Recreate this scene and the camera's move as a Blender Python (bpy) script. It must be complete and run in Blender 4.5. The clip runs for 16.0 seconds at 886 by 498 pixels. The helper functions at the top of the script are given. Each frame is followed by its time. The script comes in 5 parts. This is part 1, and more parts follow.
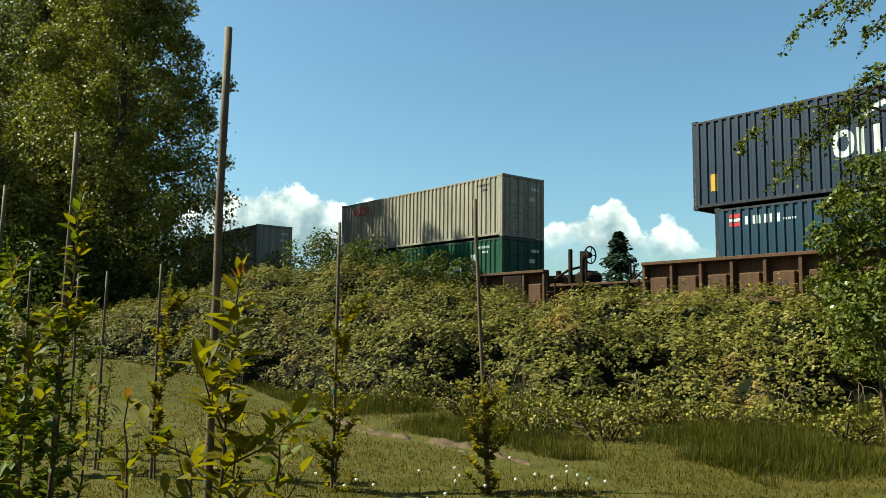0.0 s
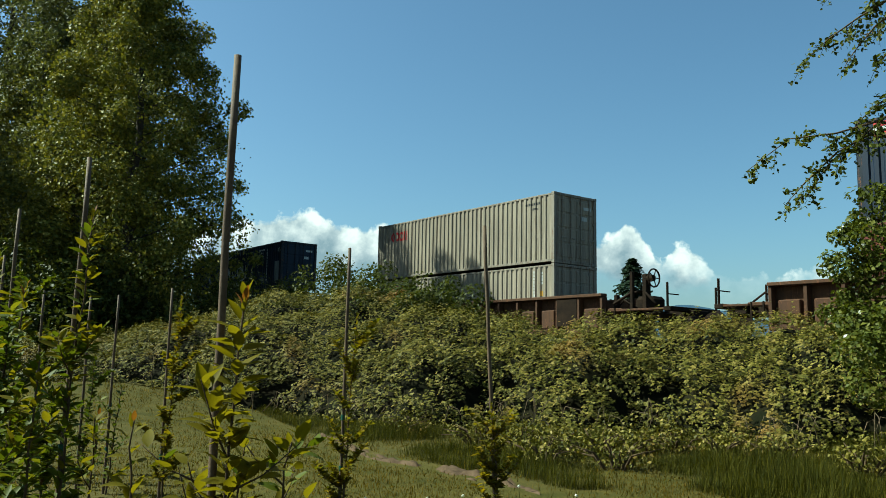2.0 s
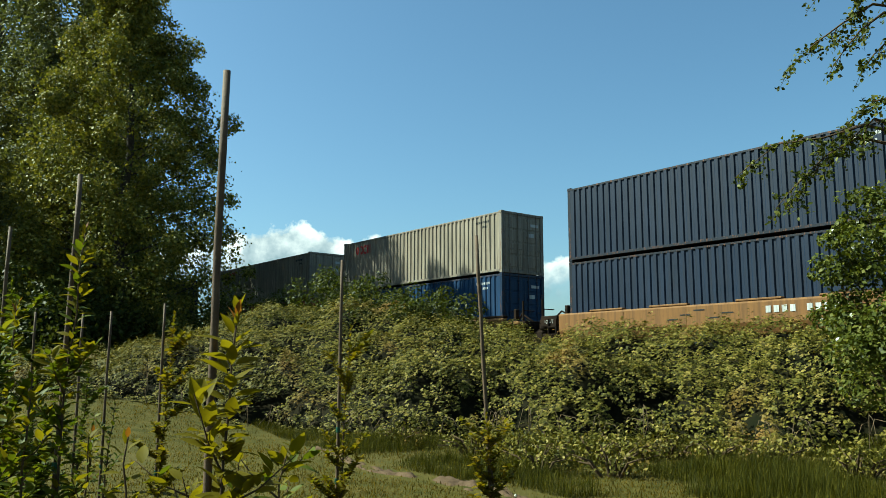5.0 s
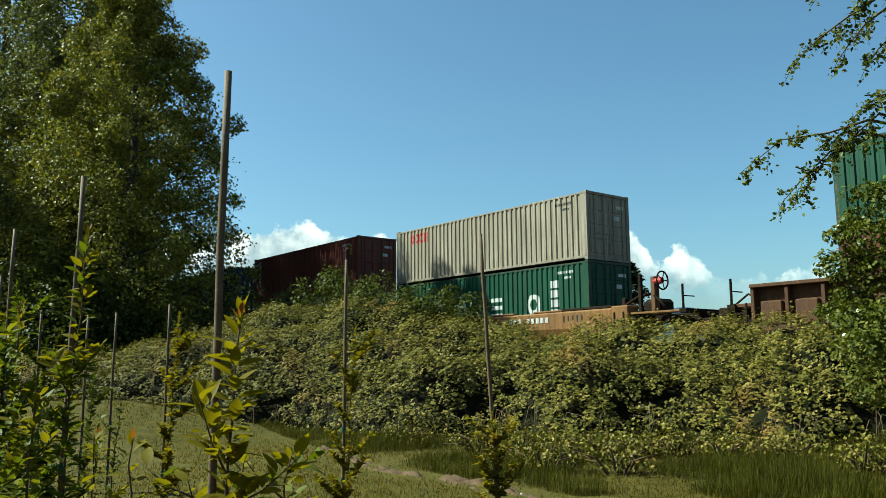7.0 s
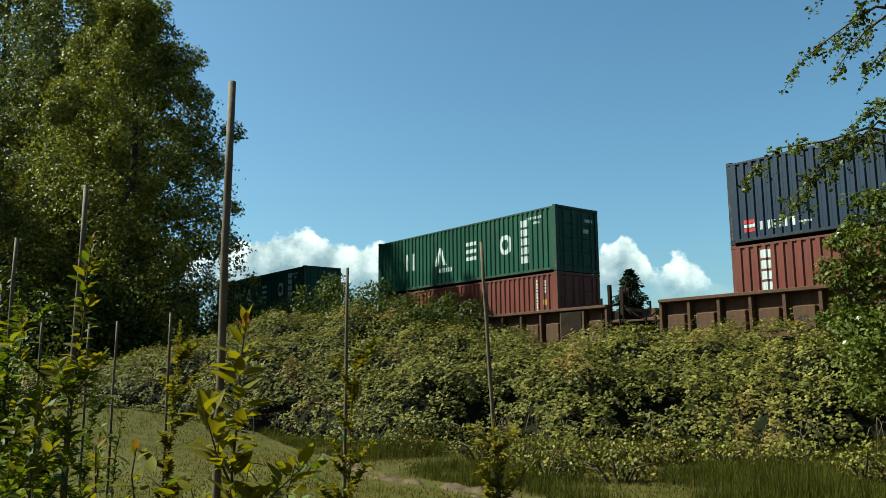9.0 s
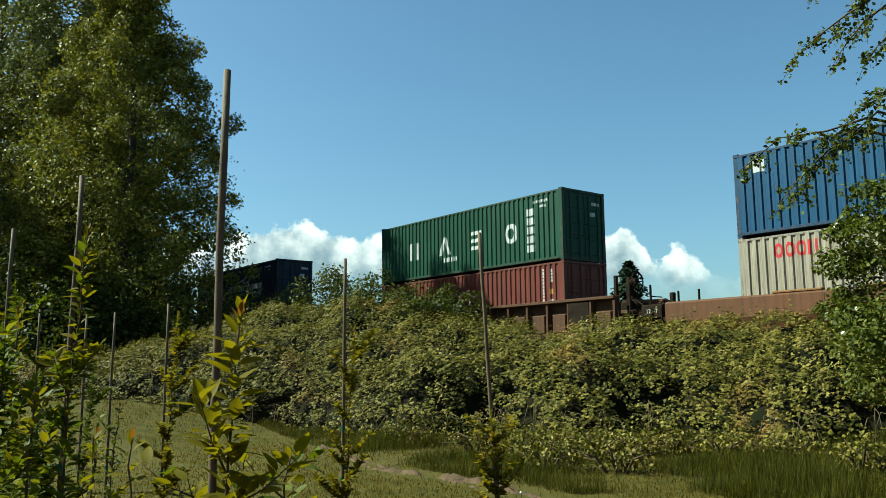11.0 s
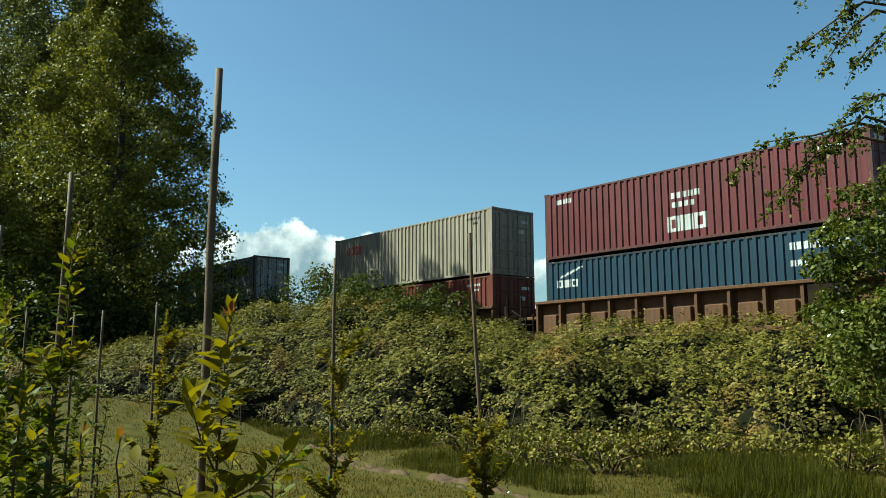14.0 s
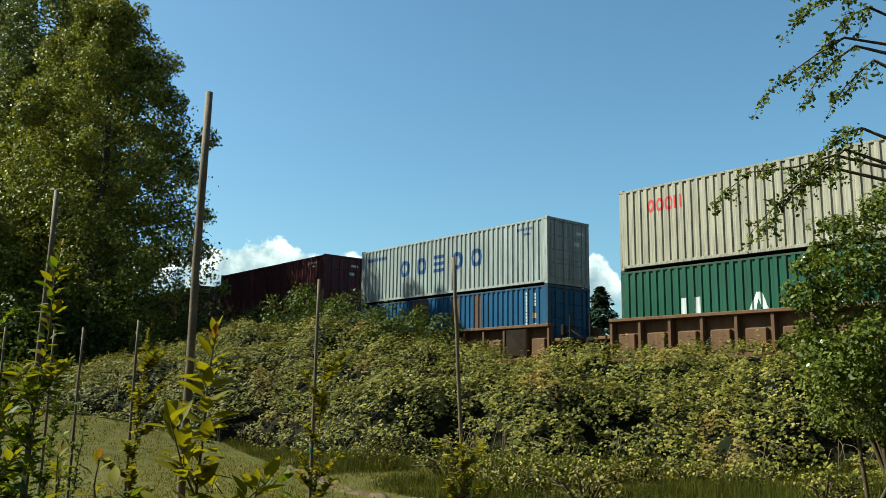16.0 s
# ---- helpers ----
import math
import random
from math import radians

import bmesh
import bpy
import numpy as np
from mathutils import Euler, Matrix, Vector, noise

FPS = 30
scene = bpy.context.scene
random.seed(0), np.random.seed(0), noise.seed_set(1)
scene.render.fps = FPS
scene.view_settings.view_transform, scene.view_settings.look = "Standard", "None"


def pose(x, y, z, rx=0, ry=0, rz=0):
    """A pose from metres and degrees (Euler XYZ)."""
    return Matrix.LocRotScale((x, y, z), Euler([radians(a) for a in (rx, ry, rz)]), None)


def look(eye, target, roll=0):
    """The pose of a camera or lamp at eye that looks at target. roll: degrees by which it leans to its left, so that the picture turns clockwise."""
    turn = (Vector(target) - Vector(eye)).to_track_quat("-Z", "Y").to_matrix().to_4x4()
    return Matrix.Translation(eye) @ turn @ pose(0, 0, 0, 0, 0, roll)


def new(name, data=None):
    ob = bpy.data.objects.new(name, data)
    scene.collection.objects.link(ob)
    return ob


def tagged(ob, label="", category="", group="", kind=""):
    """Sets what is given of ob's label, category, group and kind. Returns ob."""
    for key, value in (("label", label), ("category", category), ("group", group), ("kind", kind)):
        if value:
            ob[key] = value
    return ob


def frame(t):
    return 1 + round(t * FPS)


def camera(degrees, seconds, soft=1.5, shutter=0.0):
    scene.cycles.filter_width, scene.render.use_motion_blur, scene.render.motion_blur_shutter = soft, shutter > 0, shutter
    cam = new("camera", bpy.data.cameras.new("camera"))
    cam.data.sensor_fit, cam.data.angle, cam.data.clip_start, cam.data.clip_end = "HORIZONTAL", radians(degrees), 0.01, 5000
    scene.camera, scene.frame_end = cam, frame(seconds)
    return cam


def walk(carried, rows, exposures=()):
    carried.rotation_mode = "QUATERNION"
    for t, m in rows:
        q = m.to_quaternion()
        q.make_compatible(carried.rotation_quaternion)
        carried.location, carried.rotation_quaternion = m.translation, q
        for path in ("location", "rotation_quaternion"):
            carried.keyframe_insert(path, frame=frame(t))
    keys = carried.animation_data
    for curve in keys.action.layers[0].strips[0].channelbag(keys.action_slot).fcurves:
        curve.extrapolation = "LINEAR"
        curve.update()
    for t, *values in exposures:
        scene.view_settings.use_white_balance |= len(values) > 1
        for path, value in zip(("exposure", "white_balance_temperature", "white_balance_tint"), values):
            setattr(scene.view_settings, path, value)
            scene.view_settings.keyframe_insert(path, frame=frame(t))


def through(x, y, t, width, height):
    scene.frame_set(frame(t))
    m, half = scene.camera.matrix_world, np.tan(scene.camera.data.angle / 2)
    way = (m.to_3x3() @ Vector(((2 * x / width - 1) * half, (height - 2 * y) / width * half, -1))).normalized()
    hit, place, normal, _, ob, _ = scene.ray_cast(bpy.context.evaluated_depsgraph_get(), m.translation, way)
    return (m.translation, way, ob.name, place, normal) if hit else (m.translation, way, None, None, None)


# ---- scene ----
FOV, AZ = 56.75, 38.31
PATH = [
    (0, -0.036, 0.022, 1.592, -0.92, 5.72, -0.55),
    (0.5, -0.019, -0.003, 1.608, -0.46, 7.19, -1.50),
    (1, -0.018, -0.013, 1.609, -0.85, 8.10, -1.33),
    (1.5, -0.039, 0.011, 1.598, -0.80, 8.19, -1.95),
    (2, 0.000, 0.015, 1.594, -0.05, 7.51, -1.02),
    (2.5, 0.007, 0.012, 1.598, 0.05, 7.64, -0.22),
    (3, 0.006, 0.004, 1.590, -0.97, 7.97, -0.44),
    (3.5, 0.026, -0.005, 1.596, -1.31, 8.13, -0.33),
    (4, 0.008, -0.005, 1.591, -0.76, 8.34, -0.06),
    (6.5, 0.008, 0.009, 1.601, -0.14, 8.01, 0.20),
    (7, 0.015, 0.010, 1.600, 0.00, 8.11, 0.45),
    (7.5, 0.009, 0.003, 1.605, -0.70, 8.28, 0.06),
    (8, -0.004, -0.007, 1.608, 0.23, 8.52, 0.27),
    (8.5, -0.014, -0.009, 1.613, -0.22, 8.86, 0.01),
    (9, -0.004, -0.002, 1.609, -0.05, 8.60, 0.54),
    (11.5, 0.009, 0.013, 1.599, -0.10, 8.03, 0.58),
    (12, 0.003, 0.002, 1.606, -0.03, 8.47, 0.41),
    (12.5, 0.010, 0.010, 1.598, -0.26, 7.70, 0.54),
    (13, 0.005, 0.011, 1.593, -0.12, 7.76, 0.39),
    (13.5, 0.001, 0.005, 1.592, -0.82, 7.70, -0.17),
    (14, 0.004, 0.002, 1.600, -0.89, 8.03, 0.22),
    (14.5, 0.003, 0.007, 1.600, -0.90, 7.86, 0.00),
    (15, 0.002, 0.003, 1.603, -0.94, 8.25, -0.09),
    (15.5, 0.003, -0.009, 1.608, -1.17, 9.15, -0.36),
    (16, -0.003, -0.029, 1.620, -2.17, 9.51, -0.66),
]
cam = camera(FOV, 16.0, soft=0.7)
walk(cam, [(t, pose(x, y, z, 90 + pitch, roll, yaw)) for t, x, y, z, yaw, pitch, roll in PATH],
     exposures=[(0, 1.50, 6260, -12), (0.5, 1.41, 6060, -13), (1, 1.46, 5935, -13), (1.5, 1.17, 5810, -14), (2, 1.19, 5810, -14), (3, 1.27, 5810, -14), (4, 1.32, 5810, -14),
                (6.5, 1.44, 5960, -13), (7, 1.40, 5910, -14), (7.5, 1.26, 5810, -14), (8, 1.30, 5810, -14), (9, 1.28, 5810, -14), (11.5, 1.34, 5910, -14), (14, 1.33, 5910, -14), (15, 1.42, 5910, -13), (16, 1.45, 5910, -13)])

# the track's own axes: ALONG is the way the train goes, ACROSS points away from the camera
ALONG = Vector((-math.sin(radians(AZ)), math.cos(radians(AZ)), 0))
ACROSS = Vector((math.cos(radians(AZ)), math.sin(radians(AZ)), 0))
NEAR_FACE, SPEED, SLOWING = 22.70, 21.425, -0.0056
TRACK = NEAR_FACE + 1.22
RAIL_Z = 2.30


def at(a, c, z=0.0):
    """A place from metres along and across the track."""
    return ALONG * a + ACROSS * c + Vector((0, 0, z))


# ---- sky, sun ----
SUN_TO = Vector((-0.72, 0.08, 0.68)).normalized()


def node(tree, kind, links=(), **values):
    n = tree.nodes.new(kind)
    for key, value in values.items():
        if key.startswith("i_"):
            n.inputs[int(key[2:])].default_value = value
        elif key == "operation":
            n.operation = value
        elif key == "blend":
            n.blend_type = value
        elif key == "data_type":
            n.data_type = value
    for index, source in links:
        tree.links.new(source, n.inputs[index])
    return n


def math_node(tree, op, a, b=None, c=None, clamp=False):
    n = tree.nodes.new("ShaderNodeMath")
    n.operation, n.use_clamp = op, clamp
    for i, v in enumerate((a, b, c)):
        if v is None:
            continue
        if isinstance(v, (int, float)):
            n.inputs[i].default_value = v
        else:
            tree.links.new(v, n.inputs[i])
    return n.outputs[0]


def ramp(tree, fac, stops, interpolation="LINEAR"):
    n = tree.nodes.new("ShaderNodeValToRGB")
    n.color_ramp.interpolation = interpolation
    e = n.color_ramp.elements
    while len(e) < len(stops):
        e.new(0.5)
    for el, (p, col) in zip(e, stops):
        el.position = p
        el.color = (*col, 1) if isinstance(col, tuple) else (col, col, col, 1)
    tree.links.new(fac, n.inputs[0])
    return n.outputs[0]


def mix_col(tree, fac, a, b, blend="MIX"):
    n = tree.nodes.new("ShaderNodeMix")
    n.data_type, n.blend_type = "RGBA", blend
    for i, v in ((0, fac), (6, a), (7, b)):
        if isinstance(v, (int, float)):
            n.inputs[i].default_value = v
        elif isinstance(v, tuple):
            n.inputs[i].default_value = (*v, 1)
        else:
            tree.links.new(v, n.inputs[i])
    return n.outputs[2]


def make_sky():
    world = bpy.data.worlds.new("sky")
    scene.world = world
    world.use_nodes = True
    t = world.node_tree
    t.nodes.clear()
    sky = t.nodes.new("ShaderNodeTexSky")
    sky.sky_type, sky.sun_disc = "NISHITA", False
    sky.sun_elevation = math.asin(SUN_TO.z)
    sky.sun_rotation = math.atan2(SUN_TO.x, SUN_TO.y)
    sky.air_density, sky.dust_density, sky.ozone_density = 1.0, 1.5, 3.2
    co = t.nodes.new("ShaderNodeTexCoord").outputs["Generated"]
    sep = t.nodes.new("ShaderNodeSeparateXYZ")
    t.links.new(co, sep.inputs[0])
    x, y, z = sep.outputs
    bearing = math_node(t, "MULTIPLY", math_node(t, "ARCTAN2", x, y), 57.2958)
    height = math_node(t, "MULTIPLY", math_node(t, "ARCSINE", z), 57.2958)
    # tops of the cumulus bank, degrees over the horizon by bearing (-40 to 40), going on round the sky
    tops = [(-40, 8.0), (-16, 8.8), (-13.6, 9.4), (-10.4, 10.1), (-9, 10.0), (-6.5, 9.2), (0.6, 8.9), (2.6, 8.0), (3.8, 8.2),
            (6.4, 7.5), (8.5, 7.7), (9.4, 8.0), (12, 8.9), (12.6, 9.8), (13.6, 9.0), (14.3, 7.5), (15.0, 7.0), (16.0, 8.1), (17.2, 7.6), (18.4, 6.0), (21, 6.0), (40, 6.2)]
    pos = math_node(t, "ADD", math_node(t, "MULTIPLY", bearing, 1 / 80), 0.5)
    top = math_node(t, "MULTIPLY", ramp(t, pos, [(b / 80 + 0.5, (h - 0.35) / 12) for b, h in tops]), 12)
    puff = node(t, "ShaderNodeTexNoise", [(0, co)], i_2=34.0, i_3=6.0, i_4=0.55).outputs[0]
    broad = node(t, "ShaderNodeTexNoise", [(0, co)], i_2=15.0, i_3=4.0, i_4=0.55).outputs[0]
    edge = math_node(t, "ADD", math_node(t, "SUBTRACT", top, height), math_node(t, "MULTIPLY", math_node(t, "SUBTRACT", puff, 0.47), 3.4))
    cover = math_node(t, "MULTIPLY", edge, 2.6, clamp=True)
    low = math_node(t, "MULTIPLY", math_node(t, "SUBTRACT", math_node(t, "ADD", height, math_node(t, "MULTIPLY", math_node(t, "SUBTRACT", broad, 0.5), 7.0)), 5.0), 0.8, clamp=True)
    cover = math_node(t, "MULTIPLY", cover, math_node(t, "ADD", math_node(t, "MULTIPLY", low, 0.85), 0.15))
    shade = math_node(t, "ADD", math_node(t, "MULTIPLY", math_node(t, "SUBTRACT", height, math_node(t, "SUBTRACT", top, 2.9)), 0.3),
                      math_node(t, "MULTIPLY", math_node(t, "SUBTRACT", puff, 0.5), 2.4), clamp=True)
    tone = ramp(t, shade, [(0.0, (2.5, 3.15, 3.6)), (0.45, (4.5, 4.85, 5.1)), (1.0, (8.6, 8.3, 8.0))])
    col = mix_col(t, cover, mix_col(t, 1.0, sky.outputs[0], (0.95, 1.02, 1.01), "MULTIPLY"), tone)
    back = t.nodes.new("ShaderNodeBackground")
    back.inputs[1].default_value = SKY_STRENGTH
    t.links.new(col, back.inputs[0])
    out = t.nodes.new("ShaderNodeOutputWorld")
    t.links.new(back.outputs[0], out.inputs[0])


SKY_STRENGTH = 0.058
make_sky()
sun_data = bpy.data.lights.new("sun", "SUN")
sun_data.energy, sun_data.angle, sun_data.color = 5.0, radians(0.53), (1.0, 0.94, 0.82)
sun = new("sun", sun_data)
sun.matrix_world = look(SUN_TO * 60, (0, 0, 0))


# ---- materials ----
def material(name, build):
    m = bpy.data.materials.new(name)
    m.use_nodes = True
    t = m.node_tree
    t.nodes.clear()
    out = t.nodes.new("ShaderNodeOutputMaterial")
    t.links.new(build(t), out.inputs[0])
    return m


def principled(t, colour, rough=0.5, metal=0.0, bump=None, spec=0.5):
    p = t.nodes.new("ShaderNodeBsdfPrincipled")
    for key, v in (("Base Color", colour), ("Roughness", rough), ("Metallic", metal), ("Specular IOR Level", spec)):
        if isinstance(v, tuple):
            p.inputs[key].default_value = (*v, 1)
        elif isinstance(v, (int, float)):
            p.inputs[key].default_value = v
        else:
            t.links.new(v, p.inputs[key])
    if bump:
        height, strength, distance = bump
        b = t.nodes.new("ShaderNodeBump")
        b.inputs["Strength"].default_value, b.inputs["Distance"].default_value = strength, distance
        t.links.new(height, b.inputs["Height"])
        t.links.new(b.outputs[0], p.inputs["Normal"])
    return p


def coords(t, kind="Object", scale=(1, 1, 1)):
    co = t.nodes.new("ShaderNodeTexCoord").outputs[kind]
    m = t.nodes.new("ShaderNodeMapping")
    m.inputs["Scale"].default_value = scale
    t.links.new(co, m.inputs[0])
    return m.outputs[0]


def noise_tex(t, vec, scale, detail=5, rough=0.6):
    return node(t, "ShaderNodeTexNoise", [(0, vec)], i_2=scale, i_3=float(detail), i_4=rough).outputs[0]


def painted_steel(name, colour, rust=0.3, rough=0.5, grime=0.6):
    """Container paint: chalky patches, streaks of dirt that run down, rust that breaks through; each box its own shade."""
    def build(t):
        co = coords(t)
        rnd = t.nodes.new("ShaderNodeObjectInfo").outputs["Random"]
        broad = noise_tex(t, co, 0.6)
        streak = noise_tex(t, coords(t, scale=(2.5, 2.5, 0.10)), 3.0, 6, 0.65)
        thin = noise_tex(t, coords(t, scale=(8, 8, 0.22)), 4.0, 4, 0.6)
        fine = noise_tex(t, co, 9.0, 8, 0.7)
        c = mix_col(t, ramp(t, broad, [(0.35, 0.0), (0.7, 0.5)]), colour, tuple(min(1, v * 1.3 + 0.004) for v in colour))
        c = mix_col(t, ramp(t, streak, [(0.44, 0.0), (0.60, grime)]), c, tuple(v * 0.45 + 0.005 for v in colour))
        c = mix_col(t, ramp(t, thin, [(0.50, 0.0), (0.66, grime * 0.75)]), c, tuple(0.75 * v * f + 0.008 for v, f in zip((max(colour),) * 3, (0.30, 0.23, 0.17))) if max(colour) > 0.2 else tuple(v * 0.5 + 0.004 for v in colour))
        worn = math_node(t, "MULTIPLY", fine, thin)
        k = 0.345 - 0.09 * rust
        c = mix_col(t, ramp(t, worn, [(k, 0.0), (k + 0.06, min(1.0, rust * 1.6))]), c, (0.115, 0.048, 0.022))
        c = mix_col(t, math_node(t, "MULTIPLY", rnd, 0.22), c, tuple(v * 0.6 + 0.004 for v in colour))
        r = math_node(t, "ADD", math_node(t, "MULTIPLY", broad, 0.25), rough - 0.1)
        return principled(t, c, r, bump=(fine, 0.15, 0.01), spec=0.2).outputs[0]
    return material(name, build)


def leafy(name, stops, through=0.4, rough=0.45, patch=None, spec=0.1):
    """Leaves: each its own tint; light shines through."""
    def build(t):
        rnd = t.nodes.new("ShaderNodeNewGeometry").outputs["Random Per Island"]
        c = ramp(t, rnd, stops)
        if patch:
            broad = noise_tex(t, coords(t), patch[0], 3)
            c = mix_col(t, ramp(t, broad, [(patch[2], 0.0), (patch[2] + 0.12, 0.75)]), c, patch[1])
        p = principled(t, c, rough + 0.1, spec=spec)
        tr = t.nodes.new("ShaderNodeBsdfTranslucent")
        t.links.new(mix_col(t, 1.0, c, (1.5, 1.45, 0.5), "MULTIPLY"), tr.inputs[0])
        m = t.nodes.new("ShaderNodeMixShader")
        m.inputs[0].default_value = through
        t.links.new(p.outputs[0], m.inputs[1])
        t.links.new(tr.outputs[0], m.inputs[2])
        return m.outputs[0]
    return material(name, build)


def rough_stuff(name, a, b, scale, rough=0.9, bump=0.4):
    def build(t):
        co = coords(t)
        n1, n2 = noise_tex(t, co, scale), noise_tex(t, co, scale * 9, 8, 0.7)
        c = mix_col(t, ramp(t, n1, [(0.35, 0.0), (0.65, 1.0)]), a, b)
        c = mix_col(t, ramp(t, n2, [(0.4, 0.0), (0.7, 0.5)]), c, tuple(v * 0.5 for v in a))
        return principled(t, c, rough, bump=(n2, bump, 0.02), spec=0.04 if rough > 0.85 else 0.3).outputs[0]
    return material(name, build)


PAINT = {k: painted_steel("paint_" + k, c, r) for k, (c, r) in {
    "white": ((0.240, 0.204, 0.152), 0.30), "pale": ((0.204, 0.210, 0.202), 0.2), "worn": ((0.263, 0.256, 0.231), 0.85),
    "navy": ((0.005, 0.013, 0.031), 0.05), "teal": ((0.004, 0.022, 0.041), 0.05), "royal": ((0.003, 0.027, 0.078), 0.05),
    "blue": ((0.003, 0.043, 0.104), 0.15), "green": ((0.003, 0.041, 0.019), 0.05), "maroon": ((0.080, 0.012, 0.014), 0.1),
    "red": ((0.104, 0.021, 0.012), 0.15), "patch": ((0.074, 0.037, 0.026), 0.6),
}.items()}
FRAME = {k: painted_steel("frame_" + k, tuple(v * 0.8 for v in c), 0.7) for k, c in {
    "white": (0.252, 0.222, 0.178), "pale": (0.266, 0.266, 0.252), "worn": (0.089, 0.052, 0.037), "navy": (0.007, 0.012, 0.022), "teal": (0.006, 0.016, 0.027), "royal": (0.005, 0.021, 0.052),
    "blue": (0.007, 0.037, 0.081), "green": (0.007, 0.041, 0.022), "maroon": (0.063, 0.016, 0.016), "red": (0.107, 0.028, 0.018)}.items()}
CAR = {"brown": painted_steel("car_brown", (0.062, 0.028, 0.012), 0.6, 0.8), "yellow": painted_steel("car_yellow", (0.150, 0.072, 0.020), 0.4, 0.65),
       "orange": painted_steel("car_orange", (0.084, 0.033, 0.011), 0.5, 0.65), "tan": painted_steel("car_tan", (0.087, 0.040, 0.016), 0.5, 0.75)}
MARK = {k: painted_steel("mark_" + k, c, 0.05) for k, c in {
    "white": (0.425, 0.430, 0.412), "red": (0.370, 0.016, 0.021), "ink": (0.013, 0.016, 0.019), "ice": (0.118, 0.311, 0.340), "deep": (0.009, 0.037, 0.118),
    "amber": (0.407, 0.222, 0.022), "aqua": (0.022, 0.118, 0.126)}.items()}
STEEL = rough_stuff("dark_steel", (0.012, 0.009, 0.007), (0.026, 0.017, 0.011), 3.0, 0.88, 0.2)
RAILMAT = rough_stuff("rail_steel", (0.12, 0.08, 0.06), (0.18, 0.15, 0.13), 4.0, 0.5, 0.1)
BARK = rough_stuff("bark", (0.041, 0.034, 0.026), (0.075, 0.064, 0.053), 4.0)
TWIG = rough_stuff("twig", (0.056, 0.038, 0.022), (0.098, 0.068, 0.038), 8.0)
DEADWOOD = rough_stuff("dead_cane", (0.098, 0.068, 0.041), (0.158, 0.120, 0.075), 9.0)
# near-black stems: the shade between bramble leaves is put into this colour
GAP_SHADE = rough_stuff("thicket_stems", (0.007, 0.008, 0.003), (0.016, 0.013, 0.006), 1.5)
BALLAST = rough_stuff("ballast", (0.120, 0.109, 0.098), (0.180, 0.165, 0.150), 3.0)
BAMBOO = rough_stuff("stake_wood", (0.064, 0.038, 0.019), (0.112, 0.071, 0.039), 7.0, 0.75, 0.25)
PLANT_TIE = rough_stuff("green_tie", (0.007, 0.053, 0.030), (0.011, 0.075, 0.045), 9.0, 0.5, 0.1)

BRAMBLE_LEAF = leafy("bramble_leaf", [(0.0, (0.030, 0.031, 0.004)), (0.35, (0.075, 0.070, 0.009)), (0.75, (0.146, 0.124, 0.020)), (1.0, (0.236, 0.184, 0.046))],
                     0.12, 0.42, (0.45, (0.182, 0.100, 0.027), 0.56), 0.1)
BIRCH_LEAF = leafy("tree_leaf", [(0.0, (0.056, 0.066, 0.013)), (0.55, (0.121, 0.117, 0.019)), (1.0, (0.240, 0.205, 0.041))], 0.18, 0.42)
DARK_LEAF = leafy("dark_tree_leaf", [(0.0, (0.042, 0.049, 0.017)), (0.7, (0.085, 0.091, 0.032)), (1.0, (0.153, 0.148, 0.055))], 0.20, 0.42)
EDGE_LEAF = leafy("edge_tree_leaf", [(0.0, (0.030, 0.038, 0.006)), (0.6, (0.063, 0.074, 0.010)), (1.0, (0.126, 0.126, 0.024))], 0.25, 0.4)
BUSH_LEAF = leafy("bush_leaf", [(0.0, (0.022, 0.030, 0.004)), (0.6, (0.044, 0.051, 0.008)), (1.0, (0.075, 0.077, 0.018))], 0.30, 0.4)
SAPLING_GREEN = leafy("sapling_green_leaf", [(0.0, (0.037, 0.052, 0.005)), (0.6, (0.074, 0.089, 0.007)), (1.0, (0.141, 0.133, 0.012))], 0.35, 0.45)
SAPLING_LEAF = leafy("sapling_leaf", [(0.0, (0.061, 0.060, 0.005)), (0.6, (0.123, 0.101, 0.006)), (1.0, (0.190, 0.130, 0.008))], 0.45, 0.52)
TIP_LEAF = leafy("young_red_leaf", [(0.0, (0.118, 0.052, 0.011)), (1.0, (0.163, 0.067, 0.015))], 0.4, 0.45)
GRASS = leafy("grass_blade", [(0.0, (0.041, 0.034, 0.003)), (0.6, (0.075, 0.055, 0.005)), (1.0, (0.123, 0.080, 0.013))], 0.35, 0.6, (0.35, (0.141, 0.090, 0.019), 0.58))
LUSH = leafy("lush_grass", [(0.0, (0.016, 0.018, 0.001)), (0.6, (0.036, 0.037, 0.002)), (1.0, (0.090, 0.075, 0.005))], 0.25, 0.65)
NEEDLES = leafy("needles", [(0.0, (0.007, 0.015, 0.007)), (1.0, (0.016, 0.027, 0.012))], 0.1, 0.6)
PETAL = leafy("white_petal", [(0.0, (0.510, 0.510, 0.468)), (1.0, (0.637, 0.629, 0.578))], 0.2, 0.6)
HILL = rough_stuff("far_hill", (0.047, 0.089, 0.140), (0.064, 0.111, 0.162), 0.004, 1.0, 0.0)


